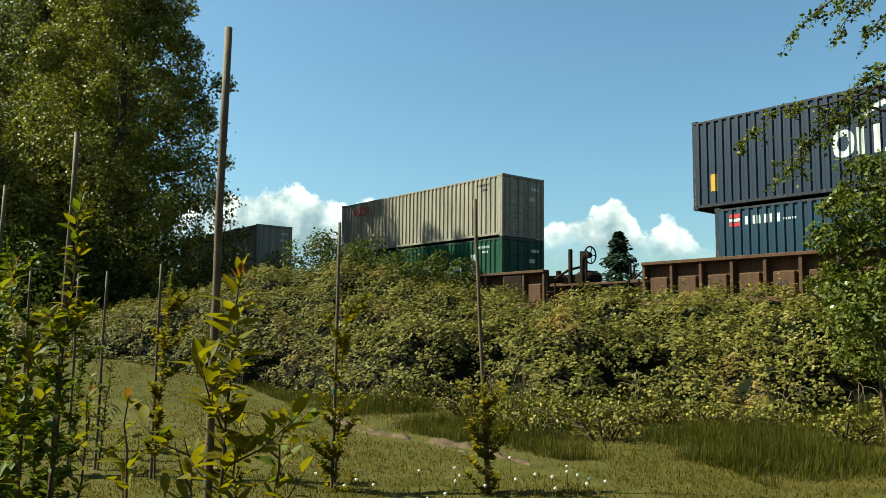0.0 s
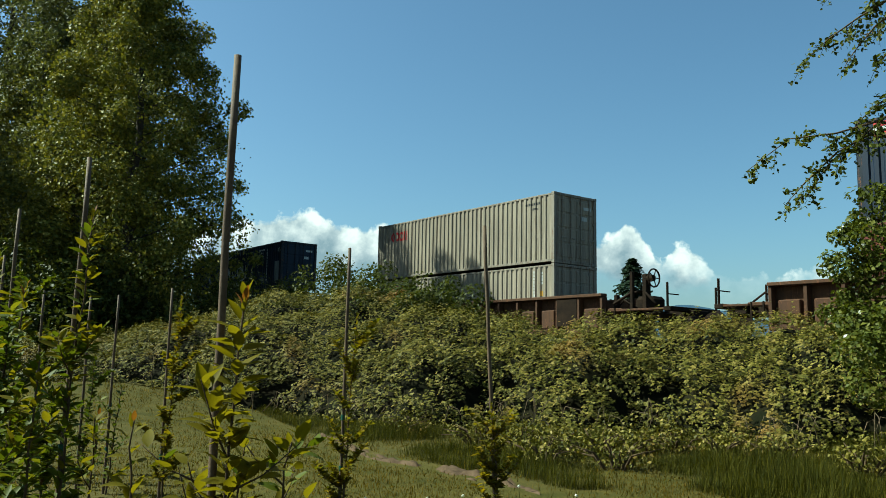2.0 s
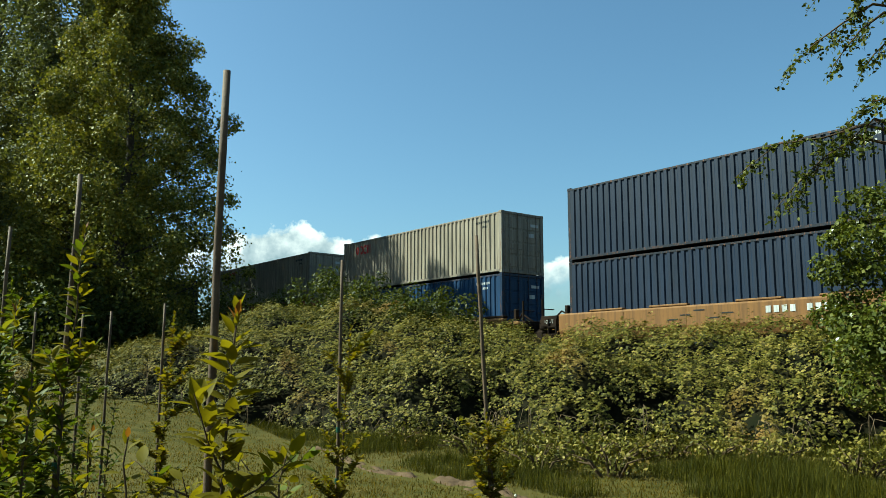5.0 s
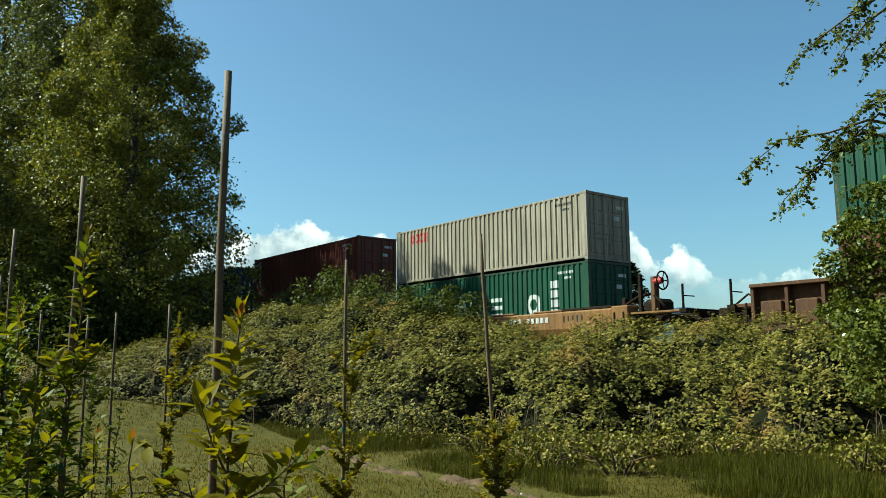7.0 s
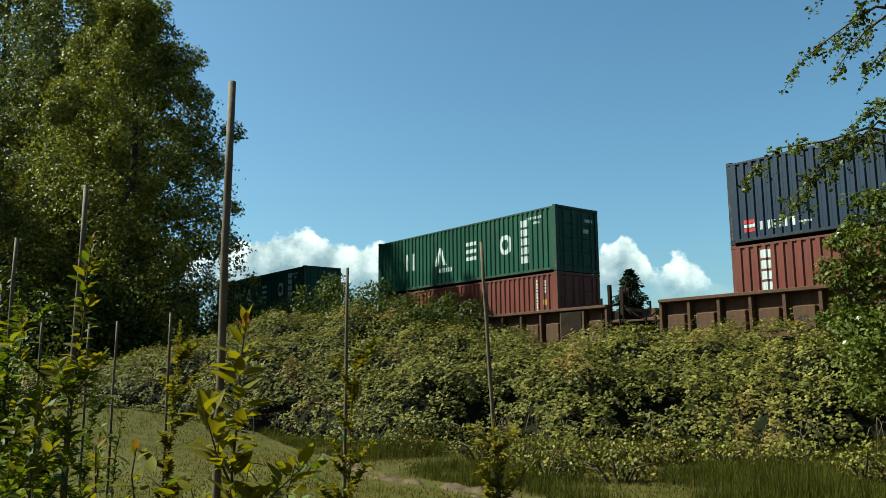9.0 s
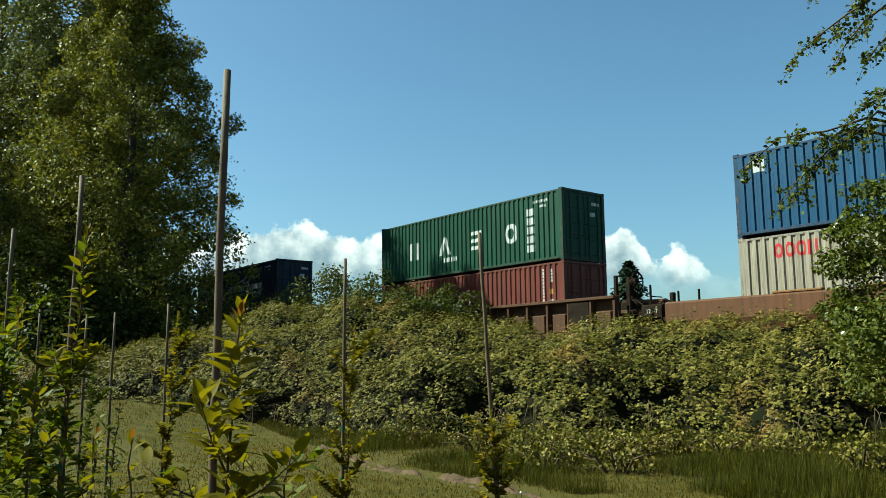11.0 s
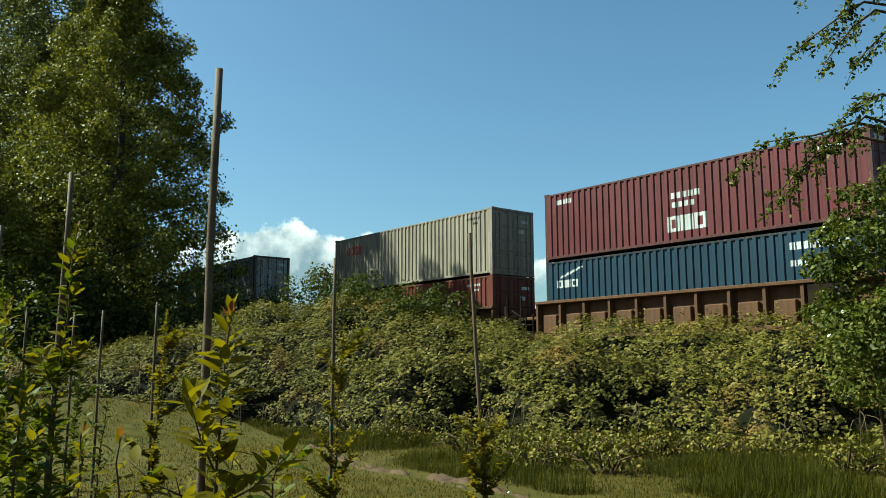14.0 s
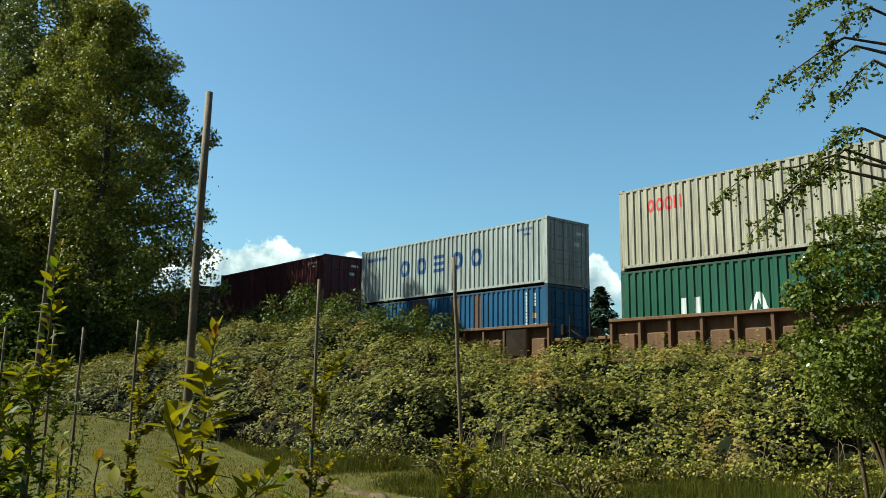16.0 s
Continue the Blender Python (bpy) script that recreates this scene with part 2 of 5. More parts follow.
def ground_material():
    def build(t):
        co = coords(t)
        a, b, c3 = noise_tex(t, co, 0.25), noise_tex(t, co, 2.2), noise_tex(t, co, 26.0, 8, 0.7)
        c = mix_col(t, ramp(t, b, [(0.35, 0.0), (0.65, 1.0)]), (0.042, 0.040, 0.005), (0.075, 0.060, 0.011))
        c = mix_col(t, ramp(t, a, [(0.5, 0.0), (0.68, 0.6)]), c, (0.090, 0.070, 0.023))
        c = mix_col(t, ramp(t, c3, [(0.35, 0.0), (0.7, 0.35)]), c, (0.018, 0.018, 0.005))
        return principled(t, c, 0.95, bump=(c3, 0.6, 0.03), spec=0.1).outputs[0]
    return material("meadow_ground", build)


GROUND = ground_material()
SOIL = rough_stuff("bare_soil", (0.064, 0.042, 0.025), (0.101, 0.068, 0.041), 5.0)


# ---- mesh helpers ----
def mesh_of(name, verts, faces, mat, smooth=False):
    me = bpy.data.meshes.new(name)
    me.from_pydata([tuple(v) for v in verts], [], faces)
    me.materials.append(mat)
    if smooth:
        me.polygons.foreach_set("use_smooth", [True] * len(me.polygons))
    me.update()
    return me


def child(name, me, parent, m=None, label=""):
    ob = new(name, me)
    ob.parent = parent
    if m is not None:
        ob.matrix_basis = m
    return tagged(ob, label) if label else ob


def part(name, bm, mat, parent, label="", smooth=False):
    me = bpy.data.meshes.new(name)
    bm.to_mesh(me)
    bm.free()
    me.materials.append(mat)
    if smooth:
        me.polygons.foreach_set("use_smooth", [True] * len(me.polygons))
    return child(name, me, parent, None, label)


def add_box(bm, x0, x1, y0, y1, z0, z1, bevel=0.0):
    made = bmesh.ops.create_cube(bm, size=1.0)["verts"]
    for v in made:
        v.co = Vector(((x0 + x1) / 2 + v.co.x * (x1 - x0), (y0 + y1) / 2 + v.co.y * (y1 - y0), (z0 + z1) / 2 + v.co.z * (z1 - z0)))
    if bevel:
        edges = {e for v in made for e in v.link_edges}
        bmesh.ops.bevel(bm, geom=list(edges), offset=bevel, segments=1, affect="EDGES")


def box_mesh(name, x0, x1, y0, y1, z0, z1, mat, bevel=0.0):
    bm = bmesh.new()
    add_box(bm, x0, x1, y0, y1, z0, z1, bevel)
    me = bpy.data.meshes.new(name)
    bm.to_mesh(me)
    bm.free()
    me.materials.append(mat)
    return me


def add_rod(bm, p, q, r0, r1=None, sides=8):
    p, q = Vector(p), Vector(q)
    way = q - p
    m = Matrix.Translation((p + q) / 2) @ way.to_track_quat("Z", "Y").to_matrix().to_4x4()
    bmesh.ops.create_cone(bm, cap_ends=True, segments=sides, radius1=r0, radius2=r0 if r1 is None else r1, depth=way.length, matrix=m)


def tube(points, radii, sides=6):
    """Vertices and faces of a tapering tube along points."""
    verts, faces = [], []
    side = Vector((1, 0.3, 0.1))
    for i, (p, r) in enumerate(zip(points, radii)):
        p = Vector(p)
        way = (Vector(points[min(i + 1, len(points) - 1)]) - Vector(points[max(i - 1, 0)])).normalized()
        u = way.cross(side)
        if u.length < 0.1:
            u = way.cross(Vector((0, 1, 0)))
        u.normalize()
        w = way.cross(u)
        for k in range(sides):
            a = 2 * math.pi * k / sides
            verts.append(p + (u * math.cos(a) + w * math.sin(a)) * r)
        if i:
            b = (i - 1) * sides
            for k in range(sides):
                faces.append((b + k, b + (k + 1) % sides, b + sides + (k + 1) % sides, b + sides + k))
    faces.append(tuple(range(len(verts) - sides, len(verts))))
    return verts, faces


def join_tubes(tubes):
    verts, faces = [], []
    for v, f in tubes:
        n = len(verts)
        verts += v
        faces += [tuple(i + n for i in face) for face in f]
    return verts, faces


# a leaf with a folded midrib, 1 long along +y, face up +z
LEAF_V = np.array([(0, 0, 0), (0.26, 0.28, 0.07), (0.30, 0.58, 0.06), (0, 1.0, -0.10), (-0.30, 0.58, 0.06), (-0.26, 0.28, 0.07), (0, 0.45, -0.02)])
LEAF_F = [(0, 1, 6), (1, 2, 6), (2, 3, 6), (3, 4, 6), (4, 5, 6), (5, 0, 6)]
# a bramble leaf: three broad leaflets on one stalk
TRIO_V, TRIO_F = [(0, 0, 0)], []
for turn, long in ((0.0, 1.0), (1.15, 0.85), (-1.15, 0.85)):
    c_, s_ = math.cos(turn), math.sin(turn)
    b_ = len(TRIO_V)
    for px, py, pz in ((0.44, 0.50, 0.10), (0.0, 0.98, -0.20), (-0.44, 0.50, 0.10)):
        TRIO_V.append(((px * c_ + py * s_) * long, (-px * s_ + py * c_) * long, pz))
    TRIO_F += [(0, b_, b_ + 1), (0, b_ + 1, b_ + 2)]
TRIO_V = np.array(TRIO_V)
SMALL_V = np.array([(0, 0, 0), (0.36, 0.45, 0.09), (0, 1.0, -0.06), (-0.36, 0.45, 0.09)])
SMALL_F = [(0, 1, 2), (0, 2, 3)]
BLADE_V = np.array([(-0.5, 0, 0), (0.5, 0, 0), (0.38, 0.10, 0.55), (-0.38, 0.10, 0.55), (0, 0.34, 1.0)])
BLADE_F = [(0, 1, 2, 3), (3, 2, 4)]
rng = np.random.default_rng(7)


def facing(normals):
    """Rotations whose z axis is the given normal, spun at random about it."""
    n = normals / np.linalg.norm(normals, axis=1, keepdims=True)
    ref = rng.normal(size=n.shape)
    y = ref - (ref * n).sum(1, keepdims=True) * n
    y /= np.linalg.norm(y, axis=1, keepdims=True)
    x = np.cross(y, n)
    return np.stack([x, y, n], axis=2)


def scatter(name, tv, tf, places, rots, sizes, mat, widths=None):
    """One mesh of many copies of a small template."""
    n, k = len(places), len(tv)
    t = np.broadcast_to(tv, (n, k, 3)) * sizes[:, None, None]
    if widths is not None:
        t = t * np.stack([widths, np.ones(n), np.ones(n)], 1)[:, None, :]
    v = np.einsum("nij,nkj->nki", rots, t) + places[:, None, :]
    per = sum(len(f) for f in tf)
    loops = np.concatenate([np.array(f) for f in tf])
    starts = np.cumsum([0] + [len(f) for f in tf[:-1]])
    me = bpy.data.meshes.new(name)
    me.vertices.add(n * k)
    me.vertices.foreach_set("co", v.astype(np.float32).ravel())
    me.loops.add(n * per)
    me.loops.foreach_set("vertex_index", (loops[None, :] + (np.arange(n) * k)[:, None]).astype(np.int32).ravel())
    me.polygons.add(n * len(tf))
    me.polygons.foreach_set("loop_start", (starts[None, :] + (np.arange(n) * per)[:, None]).astype(np.int32).ravel())
    me.update(calc_edges=True)
    me.validate()
    me.materials.append(mat)
    return me


def thing(name, label, category, group="", m=None):
    ob = new(name)
    ob.empty_display_size = 0.2
    if m is not None:
        ob.matrix_basis = m
    return tagged(ob, label, category, group)


# ---- ground ----
def ground_height(a, c):
    """Meadow level, then the railway bank, then the flat land behind."""
    def s(x):
        x = min(1.0, max(0.0, x))
        return x * x * (3 - 2 * x)
    up = s((c - 15.0) / 5.5) * (RAIL_Z - 0.45)
    down = s((c - 29) / 8) * 1.2
    p = at(a, c)
    up += 0.8 * s((-2.5 - p.x) / 7) * s((p.y - 12) / 11)
    roll = 0.05 * noise.noise((a * 0.35, c * 0.35, 0)) + 0.12 * noise.noise((a * 0.05, c * 0.05, 4))
    fade = 1.0 if c < 14 else 0.0
    return up - down + roll * fade


def build_ground():
    def steps(lo, hi, fine, far):
        out = list(np.arange(lo, hi + 0.01, fine))
        for d in (8, 25, 70, 200, 600, far):
            out = [lo - d] + out + [hi + d]
        return out
    aa, cc = steps(-30, 80, 1.0, 3200), steps(-12, 40, 0.5, 3200)
    verts = [at(a, c, ground_height(a, c)) for a in aa for c in cc]
    n = len(cc)
    faces = [(i * n + j, i * n + j + 1, (i + 1) * n + j + 1, (i + 1) * n + j) for i in range(len(aa) - 1) for j in range(n - 1)]
    g = new("ground", mesh_of("ground", verts, faces, GROUND, True))
    g.data.flip_normals()
    tagged(g, "rough grassy meadow with dry patches and bare soil", "ground", kind="structure")


build_ground()


def build_bank():
    """Ballast bed and the two rails that the cars run on."""
    prof = [(-2.9, -0.75), (-1.9, -0.22), (1.9, -0.22), (2.9, -0.75)]
    verts = [at(a, TRACK + c, RAIL_Z + z) for a in (-400, 700) for c, z in prof]
    bed = new("ballast", mesh_of("ballast", verts, [(0, 1, 5, 4), (1, 2, 6, 5), (2, 3, 7, 6)], BALLAST))
    tagged(bed, "grey crushed stone ballast bed under the rails", "ballast", kind="structure")
    for side in (-0.7525, 0.7525):
        shape = [(-0.07, -0.2), (-0.07, -0.18), (-0.012, -0.15), (-0.012, -0.05), (-0.036, -0.04), (-0.036, 0), (0.036, 0), (0.036, -0.04), (0.012, -0.05), (0.012, -0.15), (0.07, -0.18), (0.07, -0.2)]
        k = len(shape)
        verts = [at(a, TRACK + side + c, RAIL_Z + z) for a in (-400, 700) for c, z in shape]
        rail = new("rail", mesh_of("rail", verts, [(i, (i + 1) % k, k + (i + 1) % k, k + i) for i in range(k)], RAILMAT))
        tagged(rail, "worn steel railway rail on the ballast", "rail", kind="structure")


build_bank()


# ---- train ----
PITCH, DEEP = 0.278, 0.042
WIDE = 2.438


def corrugation(length, margin):
    """Breaks (along, depth) of a trapezoid-pressed wall, from one end post to the other."""
    n = int((length - 2 * margin) / PITCH)
    start = (length - n * PITCH) / 2
    pts = [(margin, 0.0)]
    for i in range(n):
        u = start + i * PITCH
        pts += [(u + 0.06, 0.0), (u + 0.10, DEEP), (u + 0.178, DEEP), (u + 0.218, 0.0)]
    return [p for p in pts if margin <= p[0] <= length - margin] + [(length - margin, 0.0)]


def depth_at(u, prof):
    for (u0, d0), (u1, d1) in zip(prof, prof[1:]):
        if u0 <= u <= u1:
            return d0 + (d1 - d0) * (u - u0) / max(1e-6, u1 - u0)
    return 0.0


CACHE = {}


def cached(key, make):
    if key not in CACHE:
        CACHE[key] = make()
    return CACHE[key]


def wall_mesh(length, high, mat):
    prof = corrugation(length, 0.15)
    verts, faces = [], []
    for u, d in prof:
        for z in (0.15, high - 0.10):
            verts.append((d, length / 2 - u, z))
    for i in range(len(prof) - 1):
        faces.append((2 * i, 2 * i + 2, 2 * i + 3, 2 * i + 1))
    return mesh_of("side_wall", verts, faces, mat)


def mark_mesh(length, u0, u1, z0, z1, mat):
    """A flat painted shape that follows the pressed wall, 3 mm proud of it."""
    prof = corrugation(length, 0.15)
    us = sorted({u0, u1} | {u for u, _ in prof if u0 < u < u1})
    verts, faces = [], []
    for u in us:
        f = (u - u0) / (u1 - u0)
        for ends in (z0, z1):
            z = ends[0] + (ends[1] - ends[0]) * f if isinstance(ends, tuple) else ends
            verts.append((depth_at(u, prof) - 0.003, length / 2 - u, z))
    for i in range(len(us) - 1):
        faces.append((2 * i, 2 * i + 2, 2 * i + 3, 2 * i + 1))
    return mesh_of("mark", verts, faces, mat)


def joined_marks(length, rects, mat):
    verts, faces, known = [], [], {}
    for r in rects:
        me = mark_mesh(length, *r, mat)
        spots = []
        for v in me.vertices:
            key = tuple(round(q, 4) for q in v.co)
            if key not in known:
                known[key] = len(verts)
                verts.append(key)
            spots.append(known[key])
        for p in me.polygons:
            face = list(dict.fromkeys(spots[i] for i in p.vertices))
            if len(face) > 2:
                faces.append(face)
        bpy.data.meshes.remove(me)
    return mesh_of("mark", verts, faces, mat)


def glyph(kind, u, z, w, h):
    """Plain shapes for a painted sign: block, slot, ring, wedge, posts, bars."""
    if kind == "block":
        return [(u, u + w, z, z + h)]
    if kind == "posts":
        return [(u, u + w * 0.30, z, z + h), (u + w * 0.70, u + w, z, z + h)]
    if kind == "bars":
        return [(u, u + w, z + h * k, z + h * (k + 0.20)) for k in (0.0, 0.40, 0.80)]
    if kind in ("ring", "wedge"):
        out, n = [], 18
        m = z + h / 2

        def edges(k):
            x = abs(k / n * 2 - 1)
            if kind == "wedge":
                return z + h * max(0.0, 0.75 * (1 - x / 0.45)), z + h * min(1.0, 1.25 * (1 - x))
            return h / 2 * max(0.0, 1 - x ** 2.4) ** (1 / 2.4), h * 0.275 * max(0.0, 1 - (x / 0.48) ** 2.4) ** (1 / 2.4)
        for i in range(n):
            u0, u1 = u + w * i / n, u + w * (i + 1) / n
            (a0, b0), (a1, b1) = edges(i), edges(i + 1)
            if kind == "wedge":
                out.append((u0, u1, (a0, a1), (b0, b1)))
            else:
                out += [(u0, u1, (m - a0, m - a1), (m - b0, m - b1)), (u0, u1, (m + b0, m + b1), (m + a0, m + a1))]
        return out
    a, b = w * 0.30, h * 0.22
    return [(u, u + a, z, z + h), (u + w - a, u + w, z, z + h), (u + a, u + w - a, z, z + b), (u + a, u + w - a, z + h - b, z + h)]


def container(length, high, paint, signs, label, rods=True, frame_paint=None):
    """A steel shipping container, its middle at the origin, its floor at z 0; the doors are at the trailing end (-y)."""
    box = thing("shipping_container", label, "container", "containers on the train")
    mat = PAINT[paint]
    trim = FRAME[paint]
    key = (length, high, paint, frame_paint)
    hx, hy = WIDE / 2, length / 2
    side = cached(("side",) + key, lambda: wall_mesh(length, high, mat))
    child("side_wall", side, box, pose(-hx, 0, 0))
    child("side_wall", side, box, pose(hx, 0, 0, 0, 0, 180))
    child("roof", cached(("roof",) + key, lambda: box_mesh("roof", -hx + 0.06, hx - 0.06, -hy + 0.1, hy - 0.1, high - 0.075, high - 0.045, mat)), box)
    child("floor", cached(("floor",) + key, lambda: box_mesh("floor", -hx + 0.06, hx - 0.06, -hy + 0.1, hy - 0.1, 0.05, 0.15, STEEL)), box)
    post = cached(("post",) + key, lambda: box_mesh("corner_post", -0.08, 0.08, -0.08, 0.08, 0.118, high - 0.118, trim, 0.012))
    cast = cached(("cast", paint, frame_paint), lambda: box_mesh("corner_casting", -0.09, 0.09, -0.09, 0.09, 0, 0.118, trim, 0.01))
    for sx in (-1, 1):
        for sy in (-1, 1):
            child("corner_post", post, box, pose(sx * (hx - 0.08), sy * (hy - 0.08), 0))
            for z in (0, high - 0.118):
                child("corner_casting", cast, box, pose(sx * (hx - 0.085), sy * (hy - 0.085), z))
    rail_t = cached(("rail_t",) + key, lambda: box_mesh("top_rail", -0.03, 0.03, -hy + 0.16, hy - 0.16, high - 0.115, high - 0.045, trim, 0.008))
    rail_b = cached(("rail_b",) + key, lambda: box_mesh("bottom_rail", -0.03, 0.03, -hy + 0.16, hy - 0.16, 0.06, 0.16, trim, 0.01))
    for sx in (-1, 1):
        child("top_rail", rail_t, box, pose(sx * (hx - 0.026), 0, 0))
        child("bottom_rail", rail_b, box, pose(sx * (hx - 0.03), 0, 0))
    head = cached(("head",) + key, lambda: box_mesh("header", -hx + 0.16, hx - 0.16, -0.05, 0.05, high - 0.115, high - 0.005, trim, 0.01))
    sill = cached(("sill",) + key, lambda: box_mesh("door_sill", -hx + 0.16, hx - 0.16, -0.05, 0.05, 0.01, 0.14, trim, 0.01))
    for sy in (-1, 1):
        child("header", head, box, pose(0, sy * (hy - 0.06), 0))
        child("sill", sill, box, pose(0, sy * (hy - 0.06), 0))
    child("front_wall", cached(("front",) + key, lambda: box_mesh("front_wall", -hx + 0.16, hx - 0.16, hy - 0.09, hy - 0.05, 0.14, high - 0.115, mat)), box)

    def leaf_mesh():
        bm = bmesh.new()
        w = hx - 0.17
        add_box(bm, 0.006, w, -0.02, 0.02, 0.15, high - 0.12)
        n = 4
        for i in range(n):
            z0 = 0.22 + (high - 0.42) * i / n
            add_box(bm, 0.06, w - 0.06, -0.044, -0.021, z0 + 0.05, z0 + (high - 0.42) / n - 0.03, 0.012)
        me = bpy.data.meshes.new("door")
        bm.to_mesh(me)
        bm.free()
        me.materials.append(mat)
        return me

    def rod_mesh():
        bm = bmesh.new()
        add_rod(bm, (0, 0, 0.06), (0, 0, high - 0.05), 0.018)
        add_box(bm, -0.03, 0.22, -0.02, 0.02, 1.0, 1.05, 0.006)
        for z in (0.3, 0.9, 1.5, high - 0.35):
            add_box(bm, -0.05, 0.05, 0.0, 0.03, z, z + 0.09)
        me = bpy.data.meshes.new("lock_rod")
        bm.to_mesh(me)
        bm.free()
        me.materials.append(trim)
        return me
    leaf = cached(("leaf",) + key, leaf_mesh)
    rod = cached(("rod",) + key, rod_mesh)
    hinge = cached(("hinge", paint, 1), lambda: box_mesh("hinge", -0.05, 0.05, -0.03, 0.02, 0, 0.12, trim, 0.01))
    for sx in (-1, 1):
        d = child("door", leaf, box, pose(0, -hy + 0.07, 0) if sx > 0 else pose(0, -hy + 0.07, 0))
        if sx < 0:
            d.data = cached(("leaf_l",) + key, lambda: mirrored(leaf))
        for k in (0.28, 0.78):
            child("lock_rod", rod, d, pose(sx * k, -0.07, 0))
        for z in (0.35, 1.0, 1.65, high - 0.45):
            child("hinge", hinge, d, pose(sx * (hx - 0.15), -0.03, z))
    marks(box, length, high, signs)
    return box


def mirrored(me):
    out = me.copy()
    for v in out.vertices:
        v.co.x = -v.co.x
    out.flip_normals()
    return out


def marks(box, length, high, signs):
    for sign in signs:
        kind, args = sign[0], sign[1:]
        if kind == "row":           # a sign of plain shapes: kinds, start, foot, width, height, gap, colour
            shapes, u, z, w, h, gap, col = args
            for g in shapes.split():
                if g != "-":
                    child("sign_shape", joined_marks(length, glyph(g, u, z, w, h), MARK[col]), box, pose(-WIDE / 2, 0, 0), "%s painted shape" % col)
                u += w + gap
        elif kind == "rect":        # a painted patch: from, to, foot, top, colour
            u0, u1, z0, z1, col = args
            m = MARK.get(col) or PAINT[col]
            child("painted_patch", joined_marks(length, [(u0, u1, z0, z1)], m), box, pose(-WIDE / 2, 0, 0))
        elif kind == "text_bars":   # lines of small writing, kept as bars: start, foot, one bar, height, count, colour
            u, z, w, h, count, col = args
            tagged(child("writing", joined_marks(length, [(u + i * w * 1.35, u + i * w * 1.35 + w, z, z + h) for i in range(count)], MARK[col]), box, pose(-WIDE / 2, 0, 0)), kind="stuff")
        elif kind == "column":      # writing set upright, kept as bars
            u, z, w, h, count, col = args
            tagged(child("writing", joined_marks(length, [(u, u + w, z - i * h * 1.3 - h, z - i * h * 1.3) for i in range(count)], MARK[col]), box, pose(-WIDE / 2, 0, 0)), kind="stuff")
        elif kind == "arc":         # a swoosh: from, to, foot, rise, thickness, colour, bend
            u0, u1, z0, rise, thick, col, bend = args
            n = 12
            rects = []
            for i in range(n):
                f = (i + 0.5) / n
                z = z0 + rise * (f ** bend)
                rects.append((u0 + (u1 - u0) * i / n, u0 + (u1 - u0) * (i + 1) / n, z, z + thick * (0.35 + 0.65 * math.sin(math.pi * (0.15 + 0.8 * f)))))
            child("swoosh", joined_marks(length, rects, MARK[col]), box, pose(-WIDE / 2, 0, 0))
        elif kind == "door":        # small label on the door end: across, foot, width, height, colour
            x, z, w, h, col = args
            child("door_label", box_mesh("door_label", x, x + w, -0.004, 0.004, z, z + h, MARK[col]), box, pose(0, -length / 2 + 0.018, 0))
        elif kind == "word":        # readable figures
            text, u, z, size, col = args
            child("figures", lettering(text, size, MARK[col]), box, pose(-WIDE / 2 - 0.003, length / 2 - u, z, 90, 0, -90))


def lettering(text, size, mat):
    cu = bpy.data.curves.new("figures", "FONT")
    cu.body, cu.size, cu.extrude = text, size, 0.002
    tmp = bpy.data.objects.new("figures", cu)
    scene.collection.objects.link(tmp)
    me = bpy.data.meshes.new_from_object(tmp)
    bpy.data.objects.remove(tmp)
    me.materials.clear()
    me.materials.append(mat)
    return me


OWNER_RED = [("row", "ring ring ring posts", 1.15, 1.86, 0.30, 0.44, 0.05, "red")]
FOUR = lambda z, top: [("row", "posts", 2.32, z, 0.72, 0.80, 0, "white"), ("row", "wedge", 4.55, z, 0.86, 0.80, 0, "white"), ("row", "bars", 6.78, z, 0.72, 0.80, 0, "white"),
                       ("row", "ring", 8.95, z, 0.72, 0.80, 0, "white"), ("column", 10.25, top, 0.40, 0.28, 5, "white"), ("text_bars", 4.9, z - 0.33, 0.12, 0.20, 6, "white")]
FLAG = lambda z: [("rect", 0.50, 0.86, z + 0.18, z + 0.30, "red"), ("rect", 0.50, 0.86, z + 0.06, z + 0.16, "white"), ("rect", 0.50, 0.86, z - 0.08, z + 0.03, "red"),
                  ("row", "posts posts posts", 1.02, z - 0.06, 0.34, 0.26, 0.05, "white"), ("text_bars", 2.25, z - 0.02, 0.10, 0.06, 3, "white")]
NUMBERS = lambda h, col="white": [("text_bars", 10.6, h - 0.42, 0.07, 0.10, 9, col), ("text_bars", 10.95, h - 0.62, 0.07, 0.09, 4, col), ("door", 0.45, h - 0.55, 0.45, 0.12, "white"), ("door", 0.35, h - 1.0, 0.3, 0.16, "white")]
UPRIGHT = lambda h: [("column", 11.05, h - 0.25, 0.075, 0.10, 14, "white"), ("column", 11.45, h - 0.3, 0.09, 0.10, 4, "white"), ("rect", 11.42, 11.6, h - 1.25, h - 1.05, "amber"), ("rect", 11.42, 11.6, h - 1.7, h - 1.45, "white")]
LINER = lambda u, z: [("row", "ring posts wedge", u, z, 0.62, 0.78, 0.07, "white"), ("row", "ring ring posts", u + 2.25, z, 0.66, 0.78, 0.07, "white"), ("arc", u + 0.9, u + 2.1, z + 0.95, 0.50, 0.16, "white", 0.55)]

LO, HI = 2.591, 2.896
